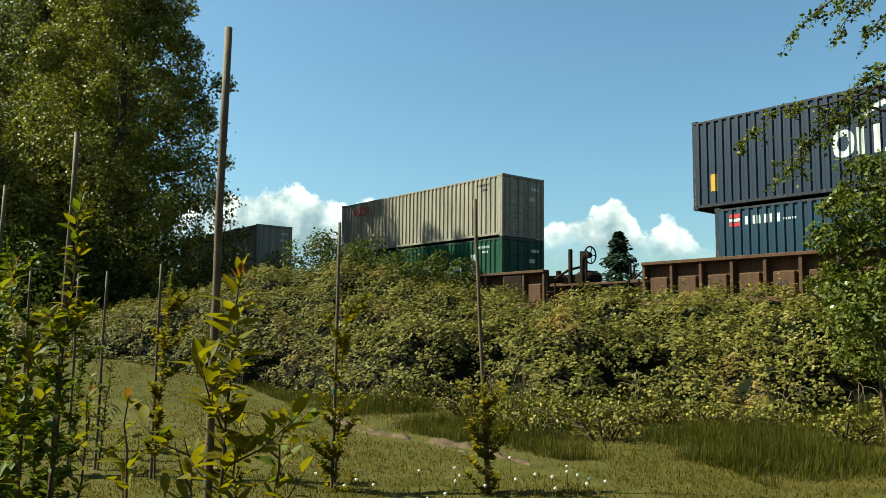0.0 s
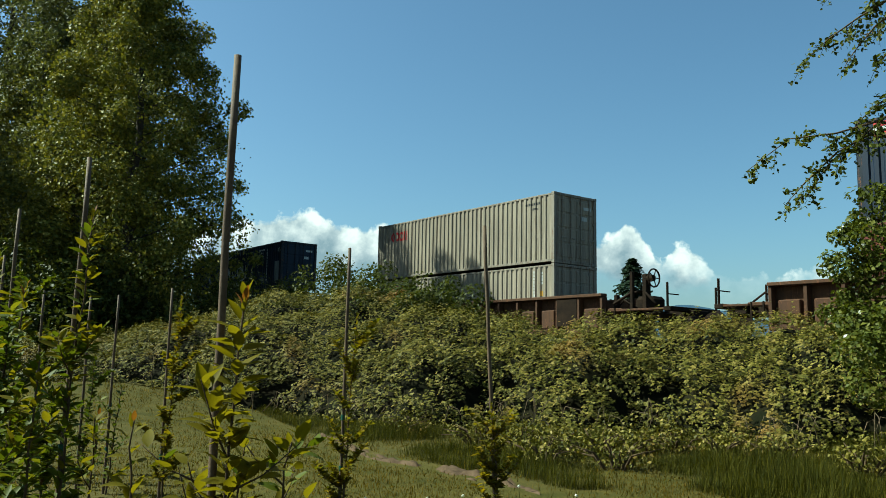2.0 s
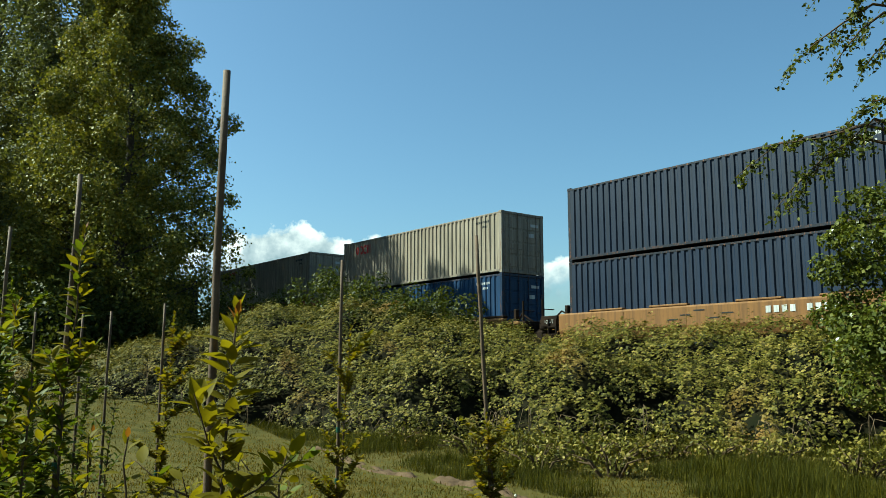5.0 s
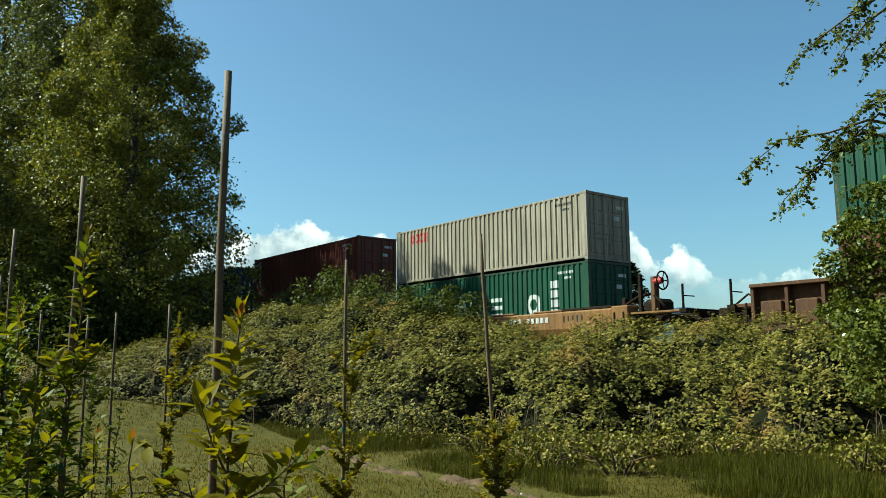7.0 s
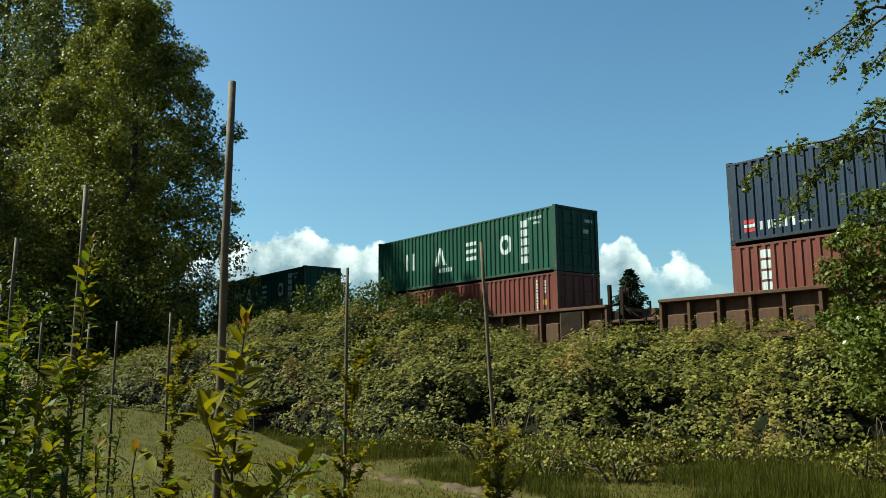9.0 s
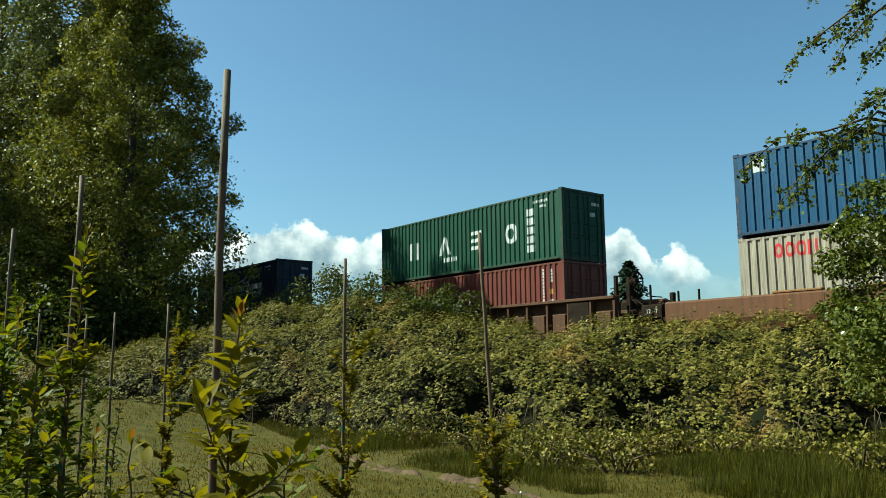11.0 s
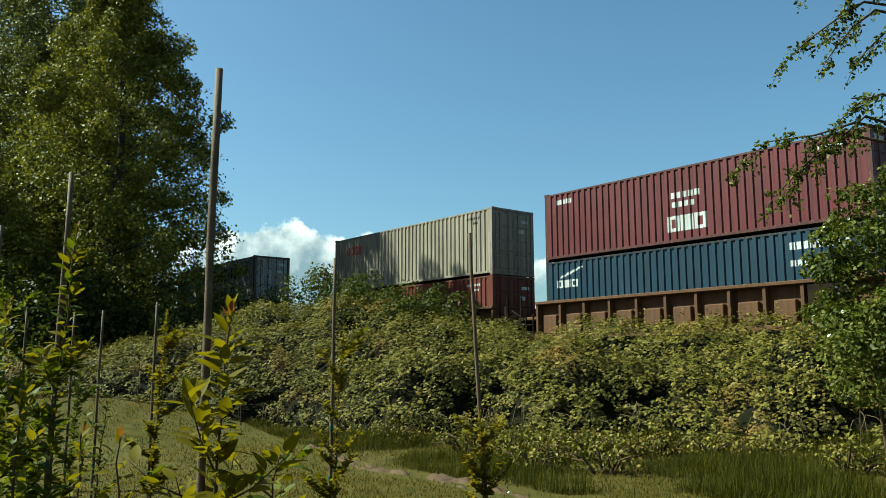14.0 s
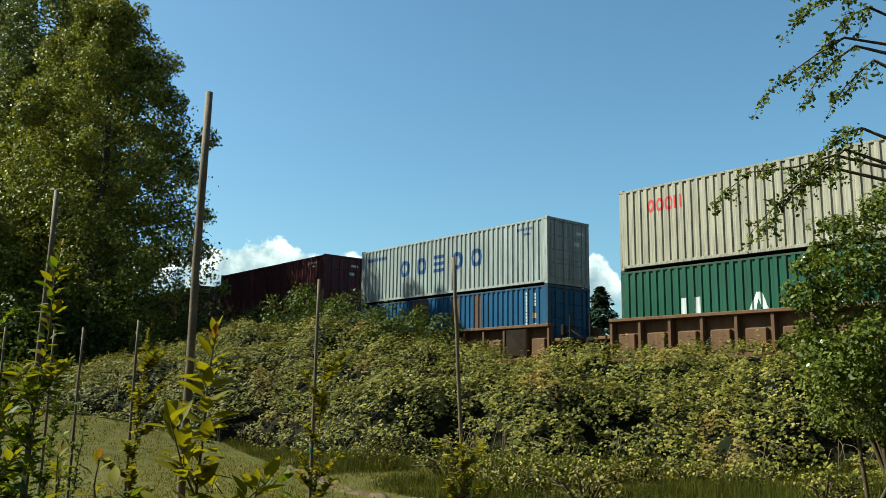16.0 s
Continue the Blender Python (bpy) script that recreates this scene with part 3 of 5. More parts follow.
# lead at time 0, height of the joint between the two boxes, (upper box), (lower box), kind of car
WHITE_L = "off-white corrugated shipping container with grime"
STACKS = [
    (80.0, 5.45, (LO, 12.192, "navy", NUMBERS(LO), "dark navy corrugated shipping container"), (LO, "navy", [], "dark navy corrugated shipping container"), "brown", 1),
    (58.2, 5.45, (LO, 12.192, "white", OWNER_RED + NUMBERS(LO, "ink"), WHITE_L), (LO, "green", FOUR(0.70, 1.95), "dark green corrugated shipping container"), "brown", 1),
    (36.31, 5.45, (LO, 12.192, "white", OWNER_RED + NUMBERS(LO, "ink"), WHITE_L), (LO, "green", FOUR(0.70, 1.95) + NUMBERS(LO), "dark green corrugated shipping container with white signs"), "brown", 1),
    (15.19, 5.50, (HI, 13.716, "navy", LINER(4.5, 0.98) + [("arc", 7.2, 8.9, 0.55, 0.42, 0.14, "white", 1.8), ("rect", 0.62, 0.85, 0.55, 1.1, "amber"), ("column", 11.8, 2.55, 0.12, 0.13, 12, "white"),
                                                          ("word", "45", 13.25, 2.25, 0.36, "white"), ("rect", 12.9, 13.5, 0.5, 1.7, "pale")] + NUMBERS(HI), "long navy corrugated shipping container with white sign and swoosh"),
     (LO, "teal", FLAG(2.05) + UPRIGHT(LO), "dark blue corrugated shipping container"), "brown", 1),
    (-8.99, 5.26, (2.79, 12.192, "white", OWNER_RED + NUMBERS(2.79, "ink"), WHITE_L + " and a red sign"), (LO, "white", OWNER_RED + UPRIGHT(LO), WHITE_L + " and a red sign"), "brown", 1),
    (-32.70, 5.43, (HI, 12.192, "navy", FLAG(2.42) + UPRIGHT(HI) + NUMBERS(HI), "dark navy corrugated shipping container"), (LO, "red", NUMBERS(LO), "rust-red corrugated shipping container"), "brown", 1),
    (-54.47, 5.45, (LO, 12.192, "white", OWNER_RED + NUMBERS(LO, "ink"), WHITE_L), (LO, "maroon", [("column", 0.45, 2.3, 0.30, 0.30, 4, "white")] + NUMBERS(LO), "maroon corrugated shipping container"), "yellow", 0),
    (-70.28, 5.44, (LO, 12.192, "white", OWNER_RED + NUMBERS(LO, "ink"), WHITE_L), (LO, "royal", LINER(3.95, 0.78) + NUMBERS(LO), "bright blue corrugated shipping container with white sign"), "yellow", 0),
    (-86.14, 5.48, (HI - 0.1, 12.192, "navy", NUMBERS(HI - 0.1), "dark navy corrugated shipping container"), (LO, "navy", NUMBERS(LO), "dark navy corrugated shipping container"), "yellow", 0),
    (-101.76, 5.46, (HI, 12.192, "red", [("column", 0.75, 2.65, 0.16, 0.18, 7, "white"), ("column", 10.9, 2.5, 0.13, 0.15, 6, "white"), ("column", 11.4, 2.5, 0.15, 0.15, 3, "amber")] + NUMBERS(HI), "rust-red corrugated shipping container"),
     (LO, "pale", [("row", "ring ring bars ring ring", 3.1, 0.85, 0.72, 0.74, 0.42, "deep")] + NUMBERS(LO, "deep"), "pale grey corrugated shipping container with blue sign"), "yellow", 0),
    (-117.43, 5.43, (LO, 12.192, "white", OWNER_RED + NUMBERS(LO, "ink"), WHITE_L), (LO, "green", FOUR(0.70, 1.95) + NUMBERS(LO), "dark green corrugated shipping container with white signs"), "yellow", 0),
    (-138.80, 5.28, (2.50, 12.192, "green", FOUR(0.95, 2.2) + NUMBERS(2.5), "dark green corrugated shipping container with white signs"), (LO, "maroon", UPRIGHT(LO), "maroon corrugated shipping container"), "brown", 1),
    (-158.56, 5.43, (LO, 12.192, "green", FOUR(0.95, 2.2) + NUMBERS(LO), "dark green corrugated shipping container with white signs"), (LO, "red", UPRIGHT(LO), "rust-red corrugated shipping container"), "brown", 1),
    (-178.17, 5.43, (2.62, 12.192, "navy", FLAG(0.42) + [("row", "slot slot slot", 5.3, 0.98, 0.42, 0.42, 0.04, "white"), ("row", "block slot slot block slot block block slot", 6.8, 1.0, 0.36, 0.34, 0.06, "white"),
                                                       ("text_bars", 6.4, 0.72, 0.22, 0.14, 10, "white"), ("arc", 6.3, 9.8, 1.45, 0.75, 0.14, "white", 1.3), ("arc", 7.6, 10.1, 1.40, 0.85, 0.12, "white", 1.4)] + NUMBERS(2.62), "dark navy corrugated shipping container with white sign"),
     (LO, "red", [("column", 0.95, 2.35, 0.34, 0.25, 6, "white")] + UPRIGHT(LO), "rust-red corrugated shipping container with white upright sign"), "brown", 1),
    (-201.59, 5.49, (2.80, 12.192, "green", FOUR(0.95, 2.2) + NUMBERS(2.8), "dark green corrugated shipping container with white signs"), (LO, "red", UPRIGHT(LO), "rust-red corrugated shipping container"), "brown", 1),
    (-221.07, 5.35, (2.63, 12.192, "blue", [("rect", 0.62, 1.02, 1.95, 2.35, "white"), ("rect", 7.4, 9.6, 0.6, 1.2, "royal")] + NUMBERS(2.63), "bright blue corrugated shipping container"),
     (LO, "white", OWNER_RED + NUMBERS(LO, "ink"), WHITE_L + " and a red sign"), "orange", 1),
    (-240.69, 5.53, (2.80, 12.192, "worn", [("rect", 1.2, 2.72, 0.40, 2.30, "ice"), ("row", "block", 1.62, 1.05, 0.68, 0.62, 0, "white"), ("rect", 1.78, 2.14, 0.85, 1.9, "white"),
                                          ("row", "posts wedge bars bars bars posts", 3.75, 1.50, 0.80, 0.78, 0.22, "ink"), ("row", "bars bars wedge posts wedge posts ring", 3.75, 0.42, 0.66, 0.62, 0.18, "ink")] + NUMBERS(2.8, "ink"), "pale worn shipping container with rust streaks and dark signs"),
     (LO, "teal", FLAG(2.05) + UPRIGHT(LO), "dark blue corrugated shipping container"), "orange", 1),
    (-262.25, 5.27, (2.82, 12.192, "white", OWNER_RED + NUMBERS(2.82, "ink"), WHITE_L + " and a red sign"), (LO, "red", NUMBERS(LO), "rust-red corrugated shipping container"), "tan", 0),
    (-277.44, 5.46, (LO, 12.192, "maroon", [("row", "slot block slot", 5.55, 0.42, 0.46, 0.52, 0.05, "white"), ("text_bars", 5.7, 1.52, 0.17, 0.20, 5, "white"), ("text_bars", 5.75, 1.22, 0.17, 0.18, 4, "white"),
                                           ("text_bars", 0.6, 2.1, 0.12, 0.18, 5, "white"), ("door", -1.0, 2.15, 0.62, 0.22, "white")] + NUMBERS(LO), "maroon corrugated shipping container with white sign"),
     (LO, "teal", [("row", "slot block slot", 0.55, 1.55, 0.30, 0.28, 0.05, "white"), ("arc", 0.7, 1.8, 1.9, 0.35, 0.10, "white", 1.3), ("text_bars", 9.7, 1.98, 0.15, 0.22, 9, "white"), ("text_bars", 9.7, 1.5, 0.15, 0.18, 3, "white"), ("rect", 11.6, 11.78, 1.1, 1.35, "amber")], "dark teal-blue corrugated shipping container"), "tan", 0),
    (-292.97, 5.49, (HI, 12.192, "maroon", [("column", 0.72, 2.62, 0.26, 0.30, 2, "amber"), ("rect", 0.5, 0.62, 0.5, 0.62, "white")] + NUMBERS(HI), "faded maroon corrugated shipping container"),
     (LO, "white", OWNER_RED + NUMBERS(LO, "ink"), WHITE_L + " and a red sign"), "tan", 0),
    (-308.54, 5.46, (LO, 12.192, "pale", [("row", "ring ring bars ring ring", 3.1, 1.05, 0.68, 0.74, 0.52, "deep"), ("text_bars", 0.55, 2.0, 0.16, 0.16, 7, "deep")] + NUMBERS(LO, "deep"), "pale grey corrugated shipping container with blue sign"),
     (LO, "blue", [("rect", 0.62, 1.02, 1.55, 2.0, "white"), ("rect", 4.0, 5.2, 0.2, 2.45, "patch"), ("rect", 6.7, 7.2, 0.2, 2.45, "patch"), ("rect", 8.1, 8.5, 0.2, 2.45, "patch"), ("rect", 5.25, 6.6, 0.25, 1.6, "royal")] + UPRIGHT(LO), "bright blue shipping container with brown repair patches"), "tan", 0),
    (-324.09, 5.58, (2.80, 12.192, "white", OWNER_RED + NUMBERS(2.8, "ink"), WHITE_L + " and a red sign"), (LO, "green", FOUR(0.70, 1.95), "dark green corrugated shipping container with white signs"), "tan", 0),
]


def well_car(paint, long, span, brake_end, scrawl):
    """One unit of a double-stack well car; z 0 is the rail's top, its middle at the origin. span: distance to the next unit's middle."""
    ribbed = paint in ("brown", "tan")
    mat = CAR[paint]
    label = {"brown": "rusty brown ribbed steel well car", "tan": "rusty orange-brown ribbed steel well car", "yellow": "yellow steel well car with smooth sides", "orange": "faded orange steel well car with graffiti on its smooth sides"}[paint]
    car = thing("well_car", label, "rail car", "well cars of the train")
    half = 8.7 if long else 6.4 if span < 17 else 7.3
    top = 1.64 if ribbed else 1.26
    for sx in (-1, 1):
        out = sx * 1.50

        def put(name, x0, x1, y0, y1, z0, z1, m=mat, bevel=0.0, lab=""):
            xa, xb = sorted((sx * x0, sx * x1))
            return child(name, box_mesh(name, xa, xb, y0, y1, z0, z1, m, bevel), car, None, lab)
        if ribbed:
            put("top_chord", 1.235, 1.56, -half, half, top - 0.11, top, bevel=0.015)
            put("side_sheet", 1.235, 1.255, -half, half, 0.30, top - 0.11)
            put("bottom_chord", 1.28, 1.52, -half, half, 0.22, 0.40, bevel=0.015)
            rib = cached(("rib", paint, sx), lambda: box_mesh("rib", min(sx * 1.257, sx * 1.50), max(sx * 1.257, sx * 1.50), -0.055, 0.055, 0.40, top - 0.112, mat, 0.008))
            plate = cached(("plate", paint, sx), lambda: box_mesh("side_plate", min(sx * 1.257, sx * 1.42), max(sx * 1.257, sx * 1.42), -0.34, 0.34, 0.42, top - 0.52, mat, 0.03))
            n = int(2 * half / 1.08)
            for i in range(n + 1):
                y = -half + 0.06 + (2 * half - 0.12) * i / n
                child("rib", rib, car, pose(0, y, 0))
                if i < n:
                    child("side_plate", plate, car, pose(0, y + (half - 0.06) / n, 0))
            if sx < 0:
                child("car_figures", lettering("40", 0.34, MARK["ink"]), car, pose(-1.424, half * 0.46, 0.62, 90, 0, -90))
                put("dark_panel", 1.505, 1.52, -half + 1.2, -half + 2.2, 0.5, top - 0.16, STEEL)
        else:
            bm = bmesh.new()
            prof = [(1.27, top), (1.44, top), (1.50, top - 0.06), (1.50, 0.62), (1.36, 0.30), (1.27, 0.30)]
            verts, faces = [], []
            for y in (-half, half):
                verts += [(sx * x, y, z) for x, z in prof]
            k = len(prof)
            faces = [(i, (i + 1) % k, k + (i + 1) % k, k + i) for i in range(k)] + [tuple(range(k)), tuple(range(k, 2 * k))]
            bm.free()
            child("side_sill", mesh_of("side_sill", verts, faces, mat), car)
            for y in (-4.2, -1.6, 1.6, 4.2):
                put("top_pad", 1.28, 1.47, y - 0.75, y + 0.75, top + 0.002, top + 0.075, CAR["yellow"], 0.02)
            if sx < 0:
                sign = 1.5 if scrawl == "aqua" else -1.75
                if paint == "orange":
                    put("sign_panel", 1.503, 1.51, sign - 2.8, sign, 0.82, 1.14, STEEL)
                for i in range(10):
                    if i != 4:
                        put("sign_bar", 1.511, 1.516, sign - 0.27 - i * 0.25, sign - 0.11 - i * 0.25, 0.88, 1.08, MARK["white"])
                put("end_plate", 1.20, 1.46, -half, -half + 2.6, top + 0.002, top + 0.10, STEEL, 0.02)
                for i in range(5 if paint == "yellow" else 0):
                    put("painted_scrawl", 1.503, 1.508, -5.1 - i * 0.22, -5.04 - i * 0.22, 0.86 + 0.04 * (i % 3), 1.10, MARK["ink"])
                    put("painted_scrawl", 1.503, 1.508, 1.2 - i * 0.5, 1.6 - i * 0.5, 0.80 + 0.13 * (i % 3), 0.84 + 0.13 * (i % 3), MARK["ink"])
                for y in (-half + 1.4, -3.2, 0.9, 3.4):
                    put("side_seam", 1.502, 1.508, y - 0.02, y + 0.02, 0.64, top - 0.07, mat)
                if paint == "orange":
                    if scrawl == "aqua":
                        put("painted_scrawl", 1.503, 1.508, -6.4, -2.7, 0.64, 1.17, MARK["aqua"])
                        put("painted_scrawl", 1.503, 1.508, -2.6, -2.3, 0.66, 1.12, MARK["red"])
                        put("painted_scrawl", 1.509, 1.512, -5.2, -3.6, 0.84, 0.98, CAR["orange"])
                    for i in range(9 if scrawl != "aqua" else 0):
                        put("painted_scrawl", 1.503, 1.508, 4.3 - i * 0.55, 4.38 - i * 0.55, 0.78 + 0.05 * (i % 3), 1.18, MARK["ink"])
                        put("painted_scrawl", 1.503, 1.508, 4.05 - i * 0.55, 4.36 - i * 0.55, 1.10 - 0.22 * (i % 2), 1.15 - 0.22 * (i % 2), MARK["ink"])
    child("well_floor", box_mesh("well_floor", -1.27, 1.27, -half + 0.6, half - 0.6, 0.16, 0.24, STEEL), car)
    # end platforms reach to the middle of the gap between units
    reach = span / 2 - 0.12
    for sy in (-1, 1):
        y0, y1 = sorted((sy * (half - 0.05), sy * reach))
        child("bulkhead", box_mesh("bulkhead", -1.27, 1.27, min(sy * (half - 0.16), sy * (half - 0.02)), max(sy * (half - 0.16), sy * (half - 0.02)), 0.3, 1.05, mat, 0.02), car)
        child("end_platform", box_mesh("end_platform", -0.42, 0.42, y0, y1, 0.72, 1.0, STEEL, 0.03), car)
        child("end_deck", box_mesh("end_deck", -1.35, 1.35, min(sy * half, sy * (half + 0.75)), max(sy * half, sy * (half + 0.75)), 0.98, 1.10, mat, 0.02), car)
        child("end_sill", box_mesh("end_sill", -1.42, 1.42, min(sy * (reach - 0.5), sy * (reach - 0.2)), max(sy * (reach - 0.5), sy * (reach - 0.2)), 0.94, 1.09, STEEL, 0.02), car)
        child("walkway", box_mesh("walkway", -1.40, -0.85, min(sy * (half + 0.7), sy * (reach - 0.45)), max(sy * (half + 0.7), sy * (reach - 0.45)), 0.99, 1.06, mat, 0.01), car)
        post = cached("rail_post", lambda: mesh_of("handrail_post", *tube([(0, 0, -0.02), (0, 0, 0.78)], [0.042, 0.042], 8), STEEL))
        bar = cached("rail_bar", lambda: mesh_of("handrail_bar", *tube([(-0.315, 0, 0), (0.315, 0, 0)], [0.02, 0.02], 8), STEEL))
        for x in (-1.38, 1.38):
            child("handrail_post", post, car, pose(x, sy * (reach - 0.35), 1.1))
        child("handrail_bar", bar, car, pose(-1.08, sy * (reach - 0.35), 1.50))
        bm = bmesh.new()
        for z in (0.5, 0.78):
            add_box(bm, -1.52, -1.46, sy * (half + 0.35) - 0.2, sy * (half + 0.35) + 0.2, z, z + 0.04)
        for o in (-0.2, 0.2):
            add_box(bm, -1.52, -1.46, sy * (half + 0.35) + o - 0.02, sy * (half + 0.35) + o + 0.02, 0.45, 1.1)
        part("step_ladder", bm, STEEL, car)
        # gear round the joint: side bearings, hoses and a valve box
        child("side_bearing", box_mesh("side_bearing", -1.30, -0.62, min(sy * (half + 0.8), sy * (half + 1.25)), max(sy * (half + 0.8), sy * (half + 1.25)), 0.72, 1.02, STEEL, 0.05), car)
        child("side_bearing", box_mesh("side_bearing", 0.62, 1.30, min(sy * (half + 0.8), sy * (half + 1.25)), max(sy * (half + 0.8), sy * (half + 1.25)), 0.72, 1.02, STEEL, 0.05), car)
        child("hose", mesh_of("hose", *tube([(-0.7, sy * (half + 0.1), 1.2), (-0.85, sy * (half + 0.45), 1.42), (-0.8, sy * (half + 0.9), 1.15), (-0.6, sy * (half + 1.2), 0.9)], [0.035] * 4, 7), STEEL, True), car)
        child("bracket", box_mesh("bracket", -0.95, -0.78, min(sy * (half + 0.05), sy * (half + 0.22)), max(sy * (half + 0.05), sy * (half + 0.22)), 1.1, 1.62, STEEL, 0.03), car)
    if not ribbed:
        valve = child("valve_box", box_mesh("valve_box", -1.46, -1.0, half + 0.12, half + 1.0, 0.80, 1.22, STEEL, 0.03), car, None, "black box with white figures")
        child("box_figures", lettering("125-T", 0.20, MARK["white"]), valve, pose(-1.464, half + 0.80, 0.93, 90, 0, -90))
    if brake_end:
        # brake stand with its wheel on the trailing platform, an end box before it
        y = -half - min(1.75, span / 2 - half - 0.55)
        ring = join_tubes([tube([(-0.85 + 0.31 * math.cos(k * math.pi / 10), y, 2.12 + 0.31 * math.sin(k * math.pi / 10)) for k in range(21)], [0.030] * 21, 6)]
                          + [tube([(-0.85, y, 2.12), (-0.85 + 0.30 * math.cos(k * 1.2566), y, 2.12 + 0.30 * math.sin(k * 1.2566))], [0.018, 0.018], 5) for k in range(5)])
        child("brake_wheel", mesh_of("brake_wheel", *ring, STEEL), car)
        bm = bmesh.new()
        add_rod(bm, (-0.85, y, 2.12), (-0.85, y + 0.30, 2.12), 0.11, 0.14, 12)
        part("brake_gear", bm, MARK["red"] if paint != "brown" else STEEL, car, "round gear case behind the wheel")
        child("brake_post", box_mesh("brake_post", -0.98, -0.72, y + 0.22, y + 0.42, 0.98, 2.28, CAR["tan"] if paint != "brown" else STEEL, 0.03), car)
        child("brake_post", box_mesh("brake_post", -1.22, -1.10, y + 0.62, y + 0.76, 0.98, 2.36, STEEL, 0.02), car)
        child("air_tank", box_mesh("air_tank", -0.55, 0.25, y + 0.3, y + 1.1, 1.02, 1.55, STEEL, 0.12), car)
        child("pipe", mesh_of("pipe", *tube([(-1.2, y + 1.5, 1.25), (-1.0, y + 0.9, 1.62), (-0.9, y + 0.4, 1.70), (-1.15, y - 0.3, 1.2)], [0.05] * 4, 8), STEEL, True), car)
        if not ribbed:
            child("end_box", box_mesh("end_box", -1.49, -0.9, -half - 0.75, -half + 0.02, 0.42, 1.32, mat, 0.04), car)
    # the truck under the joint behind this unit
    y = -span / 2
    bm = bmesh.new()
    for sx in (-1, 1):
        x = sx * 1.0
        add_box(bm, x - 0.09, x + 0.09, y - 0.95, y + 0.95, 0.36, 0.58, 0.03)
        add_box(bm, x - 0.11, x + 0.11, y - 0.3, y + 0.3, 0.22, 0.68, 0.04)
    add_box(bm, -1.0, 1.0, y - 0.2, y + 0.2, 0.45, 0.76, 0.03)
    truck = part("truck", bm, STEEL, car, "cast steel rail truck")
    for oy in (-0.88, 0.88):
        for sx in (-1, 1):
            bm = bmesh.new()
            add_rod(bm, (sx * 0.69, y + oy, 0.46), (sx * 0.82, y + oy, 0.46), 0.455, 0.42, 24)
            part("wheel", bm, STEEL, truck)
    return car


RUNNERS = []


def build_train():
    n = len(STACKS)
    mids = [s[0] - s[2][1] / 2 for s in STACKS]
    for i, (lead, joint, upper, lower, paint, long) in enumerate(STACKS):
        mid = mids[i]
        span = mid - mids[i + 1] if i + 1 < n else 15.6
        top_box = container(upper[1], upper[0], upper[2], upper[3], upper[4], frame_paint="patch" if upper[2] == "worn" else None)
        low_box = container(12.192, lower[0], lower[1], lower[2], lower[3])
        car = well_car(paint, long and span > 17.5, span, paint in ("yellow", "brown", "tan") and (i + 1 == n or STACKS[i + 1][4] != paint or long), "aqua" if upper[2] == "blue" else "ink")
        for ob, z in ((top_box, joint + 0.012), (low_box, joint - lower[0]), (car, RAIL_Z)):
            RUNNERS.append((ob, mid, z))


build_train()


# ---- bramble bank ----
def along_table(x, pts):
    for (x0, y0), (x1, y1) in zip(pts, pts[1:]):
        if x0 <= x <= x1:
            f = (x - x0) / (x1 - x0)
            return y0 + (y1 - y0) * f * f * (3 - 2 * f)
    return pts[0][1] if x < pts[0][0] else pts[-1][1]


# the thicket's foot and crest, by degrees right of straight ahead from the middle of the meadow
FOOT = [(-40, 18.5), (-34, 20), (-26, 22), (-18, 22.5), (-12, 21), (-6, 19.5), (0, 18.2), (10, 17.4), (19, 16.5), (23, 15.6), (34, 14.0)]
CREST = [(-40, 1.7), (-26, 1.75), (-22, 1.85), (-18, 2.35), (-14.5, 2.95), (-11, 3.3), (-7, 3.35), (-3.3, 3.05), (0, 2.78), (4, 2.55), (8.5, 2.4), (16, 2.5), (26, 2.6), (34, 2.8)]


def thicket_place(b, d):
    """Degrees and metres behind the foot to a place on the plan."""
    y = along_table(b, FOOT) + 0.45 * math.sin(b * 0.5) + d
    return y * math.tan(radians(b)), y


def thicket_height(b, d):
    x, y = thicket_place(b, d)
    c = x * ACROSS.x + y * ACROSS.y
    f = min(1.0, max(0.0, d / 4.2))
    back = min(1.0, max(0.0, (21.3 - c) / 1.5)) ** 0.5
    rise = (1 - (1 - f) ** 2.0) ** 0.8
    lump = 0.45 * noise.noise((x * 0.5, y * 0.7, 1.3)) + 0.42 * noise.noise((x * 1.2, y * 1.2, 5.1)) + 0.16 * noise.noise((x * 3.1, y * 3.1, 2.1))
    lift = 0.8 if b < -14 else 0.0
    g = ground_height(x * ALONG.x + y * ALONG.y, c)
    low = min(g, 1.2)
    top = along_table(b, CREST)
    front = min(top, 2.25)
    g2 = min(1.0, max(0.0, (d - 2.6) / 4.2))
    rear = (top - front) * 1.16 * g2 * g2 * (3 - 2 * g2)
    return max(low - 0.05, low + (front - low) * rise * back + rear * back + lump * min(1, f * 3 + 0.15) * back)


